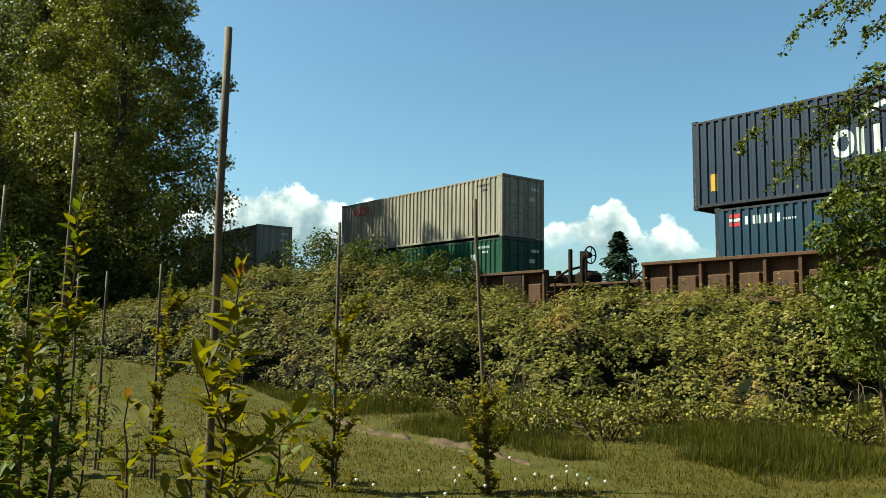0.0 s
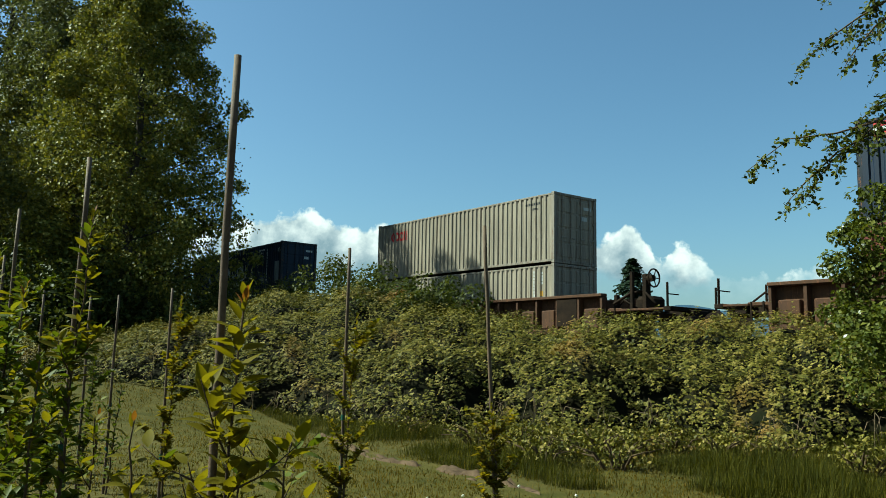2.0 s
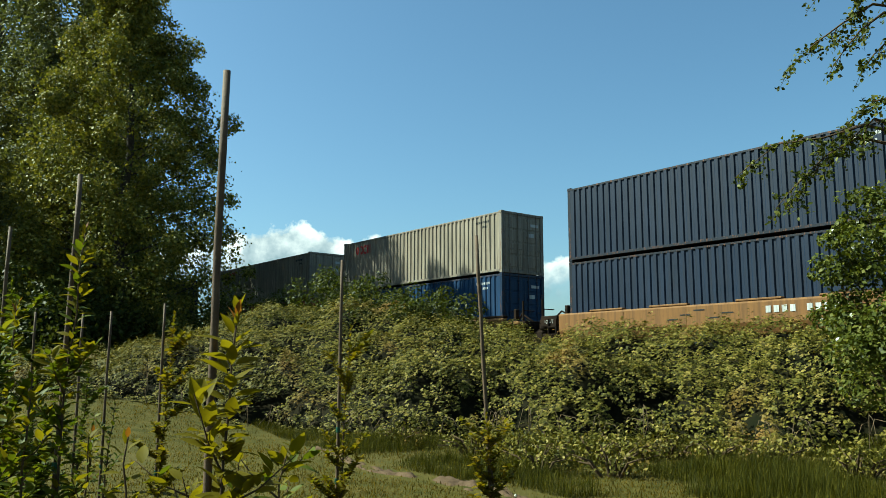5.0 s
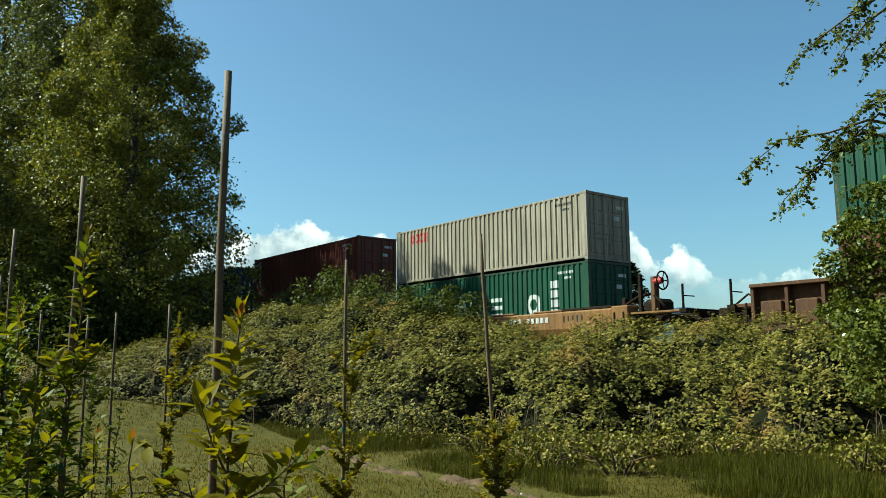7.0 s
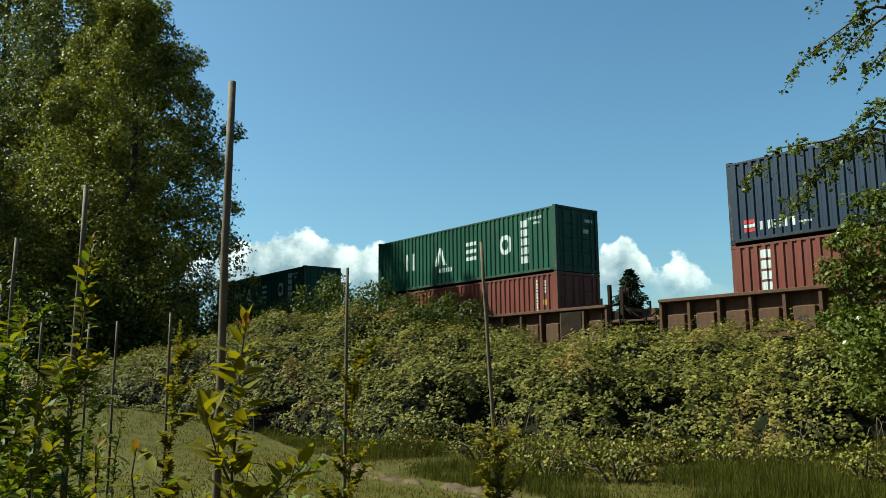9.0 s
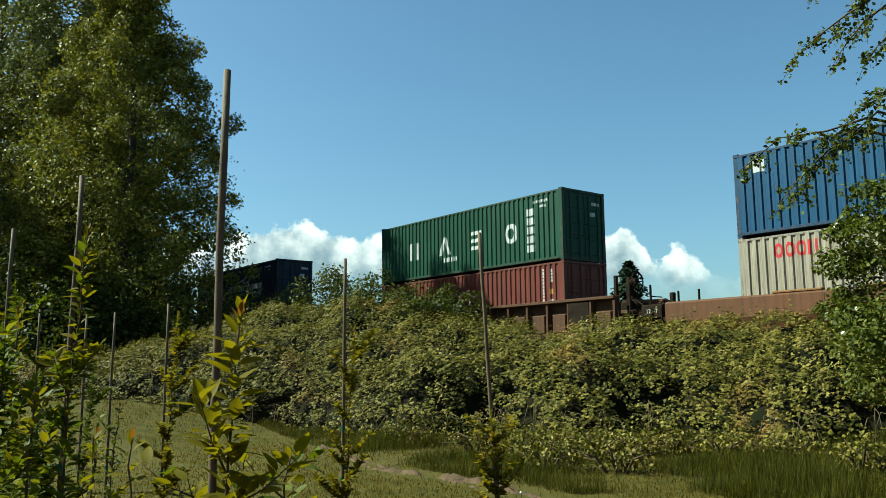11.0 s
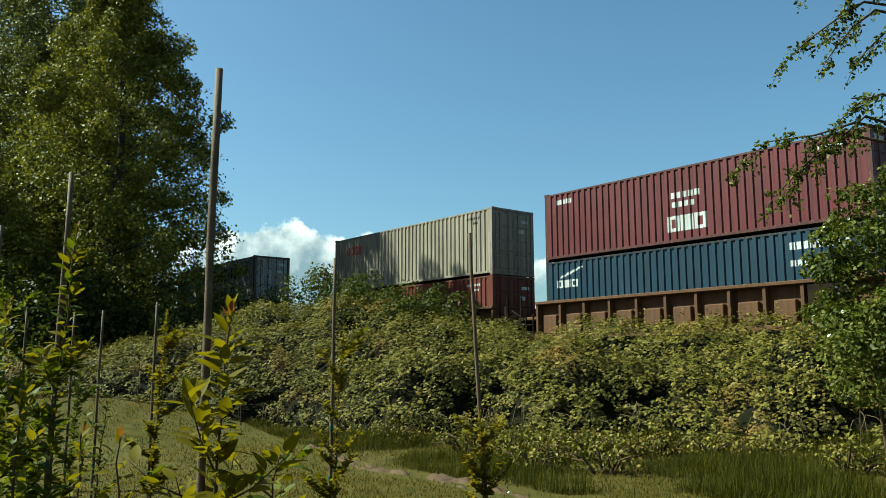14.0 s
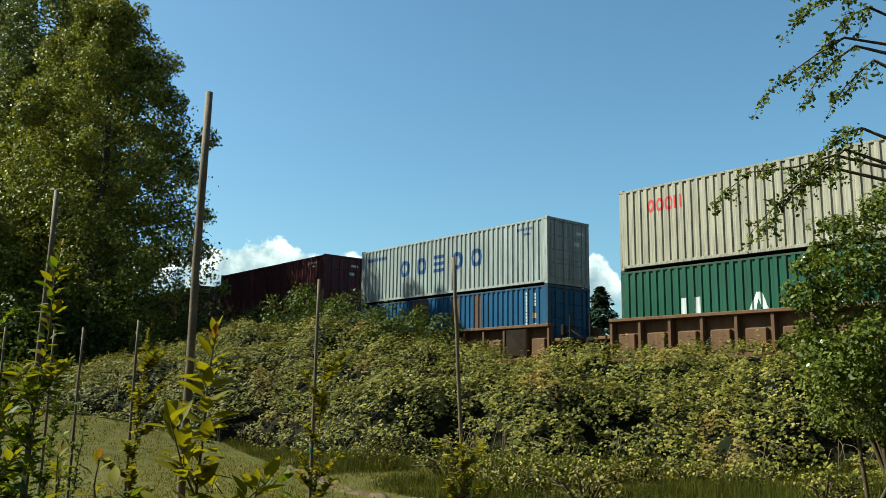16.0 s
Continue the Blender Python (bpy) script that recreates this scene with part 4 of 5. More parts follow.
def build_thicket():
    edges = [-38, -28, -21, -15, -9.5, -4.5, 0.5, 6, 12, 18, 24, 29, 34]
    for b0, b1 in zip(edges, edges[1:]):
        bush = thing("bramble_bush", "dense bramble thicket with sunlit leaves and brownish patches", "bramble", "brambles along the railway bank", None)
        nb, nd = int((b1 - b0) / 0.7) + 1, 40
        verts, faces = [], []
        deep = 10.5 if b0 < 2 else 7.5
        for i in range(nb):
            b = b0 + (b1 - b0) * i / (nb - 1)
            for j in range(nd):
                d = -0.1 + deep * j / (nd - 1)
                x, y = thicket_place(b, d)
                h = thicket_height(b, d)
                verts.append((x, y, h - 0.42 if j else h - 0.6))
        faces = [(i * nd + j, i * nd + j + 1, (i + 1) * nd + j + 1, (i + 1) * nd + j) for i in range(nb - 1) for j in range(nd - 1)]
        # sheet under the leaves, coloured as the shade in their gaps
        me = mesh_of("tangle", verts, faces, GAP_SHADE, True)
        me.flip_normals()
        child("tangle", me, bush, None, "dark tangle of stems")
        width = radians(b1 - b0) * (along_table((b0 + b1) / 2, FOOT) + 2)
        n = int(width * (6000 if b0 < 2 else 4900))
        places, normals = [], []
        for b, q in zip(rng.uniform(b0, b1, n), rng.uniform(0, 1, n)):
            d = -0.25 + (9.0 if b0 < 2 else 6.2) * q ** 1.25
            h = thicket_height(b, d)
            e = 0.15
            x, y = thicket_place(b, d)
            if noise.noise((x * 2.3, y * 2.3, h * 2.6)) < (-0.41 if d > 0.7 else -0.20) + 0.2 * random.random():
                continue
            tuft = noise.noise((x * 4.6 + 30, y * 4.6, h * 4.6))
            if tuft < -0.12 and random.random() < 0.45:
                continue
            db = (thicket_height(b + 0.5, d) - h) / (y * 0.00873)
            dd = (thicket_height(b, d + e) - h) / e
            nrm = Vector((-db, -dd, 1)).normalized()
            spray = max(0.0, noise.noise((x * 3.7, y * 3.7, 8.0)) - 0.28)
            places.append(Vector((x, y, h)) - nrm * (abs(random.gauss(0, 0.17)) - 0.11 - 0.17 * max(-0.7, min(0.5, tuft)) - 1.1 * spray * random.random()))
            normals.append(nrm * 0.55 + Vector((-0.28, -0.16, 0.70)))
        places, normals = np.array(places), np.array(normals) + rng.normal(0, 0.24, (len(normals), 3))
        me = scatter("foliage", TRIO_V, TRIO_F, places, facing(normals), rng.uniform(0.036, 0.074, len(places)), BRAMBLE_LEAF)
        tagged(child("foliage", me, bush), kind="stuff")
        for k in range(int(b1 - b0)):
            b = random.uniform(b0, b1)
            d = random.uniform(-0.5, 0.5)
            x, y = thicket_place(b, d)
            g = ground_height(x * ALONG.x + y * ALONG.y, x * ACROSS.x + y * ACROSS.y)
            side, rise = random.uniform(-0.7, 0.7), random.uniform(0.35, 0.8)
            pts = [(x, y, g - 0.03), (x + side * 0.35, y - 0.12, g + rise), (x + side * 0.8, y - 0.3, g + rise * 0.9), (x + side * 1.2, y - 0.45, g + rise * 0.35)]
            child("cane", mesh_of("cane", *tube(pts, [0.008, 0.007, 0.006, 0.003], 5), DEADWOOD, True), bush, None, "pale dead bramble cane")


build_thicket()


# ---- trees ----
def crown_leaves(centres, radii, count, size, mat, flat=0.8, hollow=0.45):
    """Leaves in clumps round the twig ends; uneven, with gaps."""
    w = np.array(radii) ** 2
    pick = rng.choice(len(centres), count, p=w / w.sum())
    d = rng.normal(size=(count, 3))
    d /= np.linalg.norm(d, axis=1, keepdims=True)
    r = (hollow + (1 - hollow) * rng.uniform(0, 1, count) ** 0.6)[:, None] * np.array(radii)[pick][:, None]
    places = np.array(centres)[pick] + d * r * np.array([1, 1, flat])
    normals = d * 0.8 + np.array([0, 0, 0.45]) + rng.normal(0, 0.5, (count, 3))
    return scatter("leaves", SMALL_V, SMALL_F, places, facing(normals), rng.uniform(size * 0.65, size * 1.3, count), mat)


def big_tree(base, high, envelope, seed, count, leaf, mat, label, gaps=0.0):
    """envelope: rows of (share of the height, crown radius)."""
    r = random.Random(seed)
    tree = thing("tree", label, "tree", m=Matrix.Translation(base))
    trunk_pts = [Vector((r.uniform(-.15, .15), r.uniform(-.15, .15), high * 0.93 * k / 8 - (0.3 if k == 0 else 0))) for k in range(9)]
    trunk = tube(trunk_pts, [0.30 * (1 - 0.85 * k / 8) + 0.03 for k in range(9)], 9)
    child("trunk", mesh_of("trunk", *trunk, BARK, True), tree)
    tips, rad = [], []
    n = int(high * 3.4)
    for k in range(n):
        f = 0.08 + 0.90 * (k + r.random()) / n
        wide = along_table(f, envelope)
        ang = k * 2.4 + r.uniform(-0.5, 0.5)
        reach = wide * r.uniform(0.75, 1.12)
        root = trunk_pts[min(8, int(f * 8))].copy()
        root.z = max(0.5, f * high - reach * 0.35)
        tip = Vector((math.cos(ang) * reach, math.sin(ang) * reach, f * high))
        midp = root.lerp(tip, 0.5) + Vector((r.uniform(-.3, .3), r.uniform(-.3, .3), r.uniform(0, 0.4)))
        child("limb", mesh_of("limb", *tube([root, midp, tip], [0.06 * (1.2 - f), 0.04 * (1.2 - f) + 0.01, 0.012], 5), BARK, True), tree)
        for q in (0.55, 0.8, 1.0):
            tips.append(tuple(root.lerp(tip, q) + Vector((r.uniform(-.4, .4), r.uniform(-.4, .4), r.uniform(-.5, .4)))))
            rad.append(r.uniform(0.35, 0.8))
    clump = crown_leaves(tips, rad, count // 2, leaf, mat)
    # the rest fills the crown between the clumps, thicker towards its outside, with gaps
    m = count
    f = rng.uniform(0.06, 1.0, m)
    ang = rng.uniform(0, 2 * math.pi, m)
    wide = np.array([along_table(q, envelope) for q in f])
    rr = wide * np.sqrt(rng.uniform(0.12, 1.0, m)) * (1 + 0.10 * np.sin(ang * 5 + f * 21) + 0.08 * np.sin(ang * 11 - f * 47))
    places = np.stack([np.cos(ang) * rr, np.sin(ang) * rr, f * high], 1)
    thick = np.array([noise.noise((p[0] * 0.8 + seed, p[1] * 0.8, p[2] * 0.8)) + 0.8 * noise.noise((p[0] * 2.3, p[1] * 2.3 + seed, p[2] * 2.6)) for p in places])
    places = places[(thick > -0.06 + gaps) & (rng.uniform(0, 1, m) < wide / wide.max() + 0.15)]
    k = len(places)
    out = places * np.array([1, 1, 0]) / (np.linalg.norm(places[:, :2], axis=1, keepdims=True) + 0.01)
    normals = out * 0.45 + np.array([0, 0, 0.55]) + rng.normal(0, 0.85, (k, 3))
    fill = scatter("leaves", SMALL_V, SMALL_F, places, facing(normals), rng.uniform(leaf * 0.65, leaf * 1.25, k), mat)
    tagged(child("crown", clump, tree, None, "leaf clumps at the twig ends"), kind="stuff")
    tagged(child("inner_crown", fill, tree), kind="stuff")
    return tree


def polar(bearing, dist, z=0.0):
    """A place by degrees right of straight ahead and metres away."""
    return Vector((dist * math.sin(radians(bearing)), dist * math.cos(radians(bearing)), z))


DOME = [(0.0, 2.6), (0.12, 3.6), (0.30, 4.3), (0.50, 4.2), (0.68, 3.4), (0.85, 2.3), (0.95, 1.3), (1.0, 0.3)]
TALL = [(0.0, 2.2), (0.12, 3.4), (0.35, 4.2), (0.60, 3.4), (0.80, 2.4), (0.95, 1.2), (1.0, 0.3)]
big_tree(polar(-21.2, 39), 19.2, [(f, w * 1.16) for f, w in DOME], 3, 124000, 0.150, BIRCH_LEAF, "tall leafy tree with yellow-green foliage beside the railway", 0.10)
BROAD = [(f, w * 1.25) for f, w in TALL]
big_tree(polar(-24.3, 49), 33, BROAD, 5, 80000, 0.21, DARK_LEAF, "tall dark-leaved tree behind the lighter one")
big_tree(polar(-22.8, 54), 26, TALL, 15, 42000, 0.20, DARK_LEAF, "dark-leaved tree behind the lighter one")
big_tree(polar(-29.0, 60), 36, BROAD, 11, 60000, 0.22, DARK_LEAF, "tall dark-leaved tree behind the lighter one", 0.05)
# next two: added, mostly hidden, to cast shade on the train's far end
big_tree(polar(-25.5, 62), 25, TALL, 31, 26000, 0.30, DARK_LEAF, "dark-leaved tree deep in the wood")
big_tree(polar(-22.6, 67), 23, TALL, 32, 26000, 0.30, DARK_LEAF, "dark-leaved tree deep in the wood")
big_tree(polar(-26.8, 46), 18.5, [(f, w * 1.2) for f, w in DOME], 8, 56000, 0.155, DARK_LEAF, "leafy tree with dull grey-green foliage", 0.42)
big_tree(polar(-25.4, 47), 18.6, [(f, w * 1.2) for f, w in DOME], 18, 70000, 0.155, BIRCH_LEAF, "tall leafy tree with yellow-green foliage")
big_tree(polar(-32.5, 40), 13.0, DOME, 12, 30000, 0.19, DARK_LEAF, "leafy tree with dull grey-green foliage")


def shrub(base, high, wide, seed, count, leaf, mat, label, m_name="shrub"):
    r = random.Random(seed)
    ob = thing(m_name, label, "shrub", m=Matrix.Translation(base))
    stems, tips, rad = [], [], []
    for k in range(14):
        ang, out = r.uniform(0, 6.28), r.uniform(0.1, 1) * wide
        tip = Vector((math.cos(ang) * out, math.sin(ang) * out, high * r.uniform(0.55, 1.0) * (1 - 0.35 * (out / wide) ** 2)))
        stems.append(tube([(0, 0, -0.2), tip * 0.5 + Vector((0, 0, 0.15 * high)), tip], [0.03, 0.018, 0.006], 5))
        for q in (0.35, 0.55, 0.75, 1.0):
            tips.append(tuple(tip * q + Vector((0, 0, 0.1 * high))))
            rad.append(0.30 * wide * r.uniform(0.7, 1.5))
    tagged(child("undergrowth", mesh_of("undergrowth", *join_tubes(stems), TWIG, True), ob), kind="stuff")
    tagged(child("foliage", crown_leaves(tips, rad, count, leaf, mat), ob), kind="stuff")
    return ob


for bearing, dist, high, wide, seed in ((-8.6, 31, 5.0, 1.9, 1), (-11.4, 33, 4.4, 1.9, 2), (-6.6, 29, 4.4, 1.8, 6), (-4.6, 27, 4.2, 1.8, 3), (-2.5, 26.2, 4.1, 1.8, 7), (-0.4, 25.2, 3.8, 1.5, 4), (-14.5, 36, 4.0, 2.2, 5)):
    shrub(polar(bearing, dist), high, wide, seed, 11000, 0.115, BUSH_LEAF, "leafy green shrub rising out of the brambles")


for bearing, dist, seed in ((5.5, 14.2, 41), (8.0, 14.8, 42), (10.5, 14.0, 43), (13.0, 14.6, 44), (15.5, 15.0, 45), (2.5, 15.6, 46), (18.5, 14.2, 47), (22.0, 14.4, 48), (26.5, 13.2, 49), (-2.5, 16.8, 50), (11.8, 12.4, 51), (7.0, 12.6, 52)):
    shrub(polar(bearing, dist), 0.52, 0.8, seed, 620, 0.062, BRAMBLE_LEAF, "low bramble shoots in the long grass", "bramble_clump")


# undergrowth under the trees; the darker leaf colour stands in for their shade
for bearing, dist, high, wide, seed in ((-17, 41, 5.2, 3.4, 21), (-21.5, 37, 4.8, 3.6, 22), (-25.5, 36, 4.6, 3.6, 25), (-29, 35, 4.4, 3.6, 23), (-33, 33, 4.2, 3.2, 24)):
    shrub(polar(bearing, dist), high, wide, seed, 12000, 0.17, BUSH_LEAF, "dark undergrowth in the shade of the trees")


# ---- tree at the edge of the meadow with branches that hang into view ----
def hanging_tree():
    tree = thing("tree", "young leafy tree with drooping branches and small pale leaves", "tree")
    r = random.Random(4)
    base = polar(33.5, 9.6)
    top = base + Vector((0.1, 0.2, 6.6))
    trunk = [base + (top - base) * k / 6 + Vector((r.uniform(-.06, .06), r.uniform(-.06, .06), -0.2 if k == 0 else 0)) for k in range(7)]
    child("trunk", mesh_of("trunk", *tube(trunk, [0.10 - 0.012 * k for k in range(7)], 9), BARK, True), tree)

    def sky_point(bearing, rise, dist):
        p = polar(bearing, dist)
        p.z = 1.6 + dist * math.tan(radians(rise))
        return p
    # each branch: its foot on the trunk, a bend, its tip; bearing and rise as the eye meets them
    branches = [
        (0.80, [(29.4, 22.0), (27.6, 21.2), (25.8, 20.2), (24.2, 18.9)], 150), (0.78, [(30.0, 21.4), (28.6, 20.6), (27.6, 19.6), (26.9, 18.8)], 80),
        (0.74, [(31.0, 20.4), (30.2, 19.8), (29.2, 19.0), (28.4, 18.0)], 80), (0.88, [(30.0, 24.6), (28.8, 24.6), (27.6, 24.0), (26.4, 23.2)], 140),
        (0.84, [(31.0, 23.5), (30.0, 23.3), (29.0, 22.6), (28.3, 21.6)], 120), (0.95, [(30.5, 27.0), (29.2, 27.0), (28.0, 26.2), (27.2, 25.4)], 110),
        (0.58, [(28.4, 14.9), (26.0, 14.4), (23.2, 14.3), (20.5, 12.4)], 220), (0.56, [(28.0, 14.2), (26.0, 13.2), (24.0, 11.4), (22.9, 10.2)], 130),
        (0.58, [(29.0, 15.2), (27.4, 14.0), (25.6, 12.6), (24.2, 10.8)], 150), (0.62, [(30.0, 16.4), (29.0, 16.2), (28.0, 15.6), (27.0, 14.6)], 130),
    ]
    for f, bends, count in branches:
        count = int(count * 1.8)
        pts = [base + (top - base) * f] + [sky_point(b, e, 9.1) for b, e in bends]
        b = child("branch", mesh_of("branch", *tube(pts, [0.026, 0.015, 0.010, 0.007, 0.003], 5), TWIG, True), tree)
        spots, shoots = [], []
        for k in range(14):
            q = 0.26 + 0.74 * k / 13
            i = min(3, int(q * 4))
            root = pts[i].lerp(pts[i + 1], q * 4 - i)
            tw = root + Vector((r.uniform(-.20, .12), r.uniform(-.2, .2), r.uniform(-.34, .02))) * (1.1 - 0.5 * q)
            shoots.append(tube([root, tw], [0.004, 0.002], 4))
            spots += [tuple(root.lerp(tw, e)) for e in (0.2, 0.5, 0.8, 1.0)]
        tagged(child("twig_sprays", mesh_of("twig_sprays", *join_tubes(shoots), TWIG, True), b), kind="stuff")
        pick = rng.choice(len(spots), count)
        places = np.array(spots)[pick] + rng.normal(0, 0.025, (count, 3))
        rot = facing(rng.normal(0, 0.8, (count, 3)) + np.array([-0.2, -0.2, 0.4]))
        tagged(child("leaves", scatter("leaves", LEAF_V, LEAF_F, places, rot, rng.uniform(0.036, 0.064, count), EDGE_LEAF), b), kind="stuff")


hanging_tree()
# tall bush at the edge of the meadow, with white blossom
def edge_bush():
    ob = thing("bush", "tall leafy bush with a few white blossoms", "bush")
    r = random.Random(9)
    spots, rad, stems = [], [], []
    foot = polar(30.5, 11.6)
    for bearing, rise, dist, size in ((31, 9.0, 11.3, 0.75), (28.6, 7.4, 11.2, 0.55), (27.0, 5.4, 11.4, 0.45), (29.5, 4.5, 11.2, 0.75), (26.4, 2.6, 11.6, 0.5), (28.5, 1.0, 11.2, 0.8), (31.5, 3.0, 11.0, 0.9),
                                      (32, 0.0, 11.4, 0.9), (32, 11.5, 11.3, 0.6), (33, 6.0, 11.2, 0.9), (28.2, 9.6, 11.3, 0.35), (26.8, 7.6, 11.3, 0.38), (26.2, 5.8, 11.4, 0.32)):
        p = polar(bearing, dist)
        p.z = max(0.3, 1.6 + dist * math.tan(radians(rise)))
        stems.append(tube([foot + Vector((r.uniform(-.3, .3), r.uniform(-.3, .3), -0.1)), (foot + p) / 2 + Vector((0, 0, 0.2)), p], [0.035, 0.02, 0.006], 5))
        for k in range(7):
            spots.append(tuple(p + Vector((r.uniform(-1, 1), r.uniform(-1, 1), r.uniform(-0.8, 0.8))) * size * 0.75))
            rad.append(size * r.uniform(0.25, 0.5))
    tagged(child("undergrowth", mesh_of("undergrowth", *join_tubes(stems), TWIG, True), ob), kind="stuff")
    tagged(child("foliage", crown_leaves(spots, rad, 19000, 0.062, EDGE_LEAF), ob), kind="stuff")
    n = 46
    pick = rng.choice(len(spots), n)
    d = rng.normal(size=(n, 3)) - np.array([0.5, 0.9, 0])
    d /= np.linalg.norm(d, axis=1, keepdims=True)
    places = np.array(spots)[pick] + d * (np.array(rad)[pick][:, None] * 1.02)
    tagged(child("blossom", scatter("blossom", LEAF_V, LEAF_F, places, facing(d), rng.uniform(0.03, 0.06, n), PETAL), ob, None, "white blossom"), kind="stuff")


edge_bush()


# ---- staked saplings ----
def leaf_meshes(mat, name):
    """Pointed oval leaves with a folded midrib, each bent its own way; 1 long."""
    out = []
    for bend, twist, fold in ((-0.16, 0.10, 0.30), (-0.30, -0.15, 0.22), (0.04, 0.05, 0.40), (-0.10, -0.25, 0.15)):
        verts, faces = [], []
        n = 6
        for k in range(n + 1):
            f = k / n
            w = 0.235 * math.sin(math.pi * f ** 0.85) ** 0.9 * (1 - 0.25 * f) + 0.004
            z = bend * f * f
            verts += [(-w, f + 0.02 * (k % 2), z + fold * w + twist * w * f), (0, f, z), (w, f + 0.02 * (k % 2), z + fold * w - twist * w * f)]
        for k in range(n):
            a = 3 * k
            faces += [(a, a + 1, a + 4, a + 3), (a + 1, a + 2, a + 5, a + 4)]
        out.append(mesh_of(name, verts, faces, mat, True))
    return out


YOUNG, TIPS, OLDER = leaf_meshes(SAPLING_LEAF, "leaf"), leaf_meshes(TIP_LEAF, "leaf"), leaf_meshes(SAPLING_GREEN, "leaf")


def sapling(bearing, dist, stake_high, stake_wide, tree_high, leaves, leaf, seed, lean=0.0, offset=0.06, side_shoots=4, low=0.25, green=0.0):
    """A young tree on its stake. Heights over the ground."""
    r = random.Random(seed)
    base = polar(bearing, dist)
    if stake_high:
        st = thing("stake", "weathered grey-brown wooden stake in the grass", "stake", "stakes of the young trees", Matrix.Translation(base))
        tilt = Vector((lean, 0.02 * r.uniform(-1, 1), 0))
        pts = [tilt * (k / 8) + Vector((r.uniform(-1, 1), r.uniform(-1, 1), 0)) * 0.003 + Vector((0, 0, -0.25 + (stake_high + 0.25) * k / 8)) for k in range(9)]
        v, f = tube(pts, [stake_wide / 2 * (1.08 - 0.14 * k / 8 + (0.03 if k % 3 == 1 else 0)) for k in range(9)], 10)
        child("pole", mesh_of("pole", v, f, BAMBOO, True), st)
        for z in (0.45, 0.95):
            bm = bmesh.new()
            add_rod(bm, (tilt.x * z / stake_high, 0, z), (tilt.x * z / stake_high, 0, z + 0.05), stake_wide * 0.62, None, 12)
            part("tie", bm, PLANT_TIE, st, "green plastic tie")
    tree = thing("sapling", "young tree with bright yellow-green leaves " + ("tied to a stake" if stake_high else "in the long grass"), "sapling", "saplings in the meadow", Matrix.Translation(base))
    x0 = offset
    stem = [Vector((x0 + r.uniform(-.012, .012) + (lean + 0.07) * k / 9, -0.05 + r.uniform(-.012, .012), tree_high * k / 9 - (0.1 if k == 0 else 0))) for k in range(10)]
    tubes = [tube(stem, [0.011 * (1 - 0.8 * k / 9) + 0.002 for k in range(10)], 6)]
    runs = [(stem, 1.0)]
    for k in range(side_shoots):
        q = low + (0.5 if leaf >= 0.08 else 0.85 - low) * r.random() ** (1.0 if leaf >= 0.08 else 1.4)
        root = stem[int(q * 9)].lerp(stem[min(9, int(q * 9) + 1)], q * 9 - int(q * 9))
        ang = r.uniform(0, 6.28)
        ln = r.uniform(0.18, 0.42)
        tip = root + Vector((math.cos(ang) * ln * 0.8, math.sin(ang) * ln * 0.8, ln * r.uniform(0.5, 1.0)))
        shoot = [root, root.lerp(tip, 0.5) + Vector((0, 0, -0.03)), tip]
        child("shoot", mesh_of("shoot", *tube(shoot, [0.006, 0.004, 0.002], 5), TWIG, True), tree)
        runs.append((shoot, 0.28))
    child("stem", mesh_of("stem", *join_tubes(tubes), TWIG, True), tree)
    total = sum(w for _, w in runs)
    small = []
    for pts, w in runs:
        m = int(leaves * w / total)
        for k in range(m):
            q = (low if w == 1.0 else 0.15) + (1 - (low if w == 1.0 else 0.15)) * (k + r.random() * 0.6) / max(1, m)
            q = min(q, 0.999)
            i = int(q * (len(pts) - 1))
            p = pts[i].lerp(pts[i + 1], q * (len(pts) - 1) - i)
            top = w == 1.0 and q > 0.94
            size = leaf * r.uniform(0.75, 1.3) * (0.6 if top else 1.0)
            rot = Euler((0, r.uniform(-0.6, 0.6), 0)).to_matrix().to_4x4()
            rot = Euler((r.uniform(-0.05, 1.05) if not top else 1.2, 0, k * 2.4 + r.uniform(-0.6, 0.6))).to_matrix().to_4x4() @ rot
            if leaf < 0.08:
                small.append((p, rot.to_3x3(), size))
                continue
            me = (TIPS if top and r.random() < 0.25 else OLDER if r.random() < green * (1.25 - q) else YOUNG)[r.randrange(4)]
            child("leaf", me, tree, Matrix.Translation(p + rot.to_3x3() @ Vector((0, 0.018, 0))) @ rot @ Matrix.Diagonal((size, size, size, 1)))


    if small:
        me = scatter("foliage", LEAF_V, LEAF_F, np.array([tuple(p) for p, _, _ in small]), np.array([[tuple(v) for v in m3] for _, m3, _ in small]),
                     np.array([q for _, _, q in small]), SAPLING_GREEN if green > 0.5 else SAPLING_LEAF)
        tagged(child("foliage", me, tree), kind="stuff")


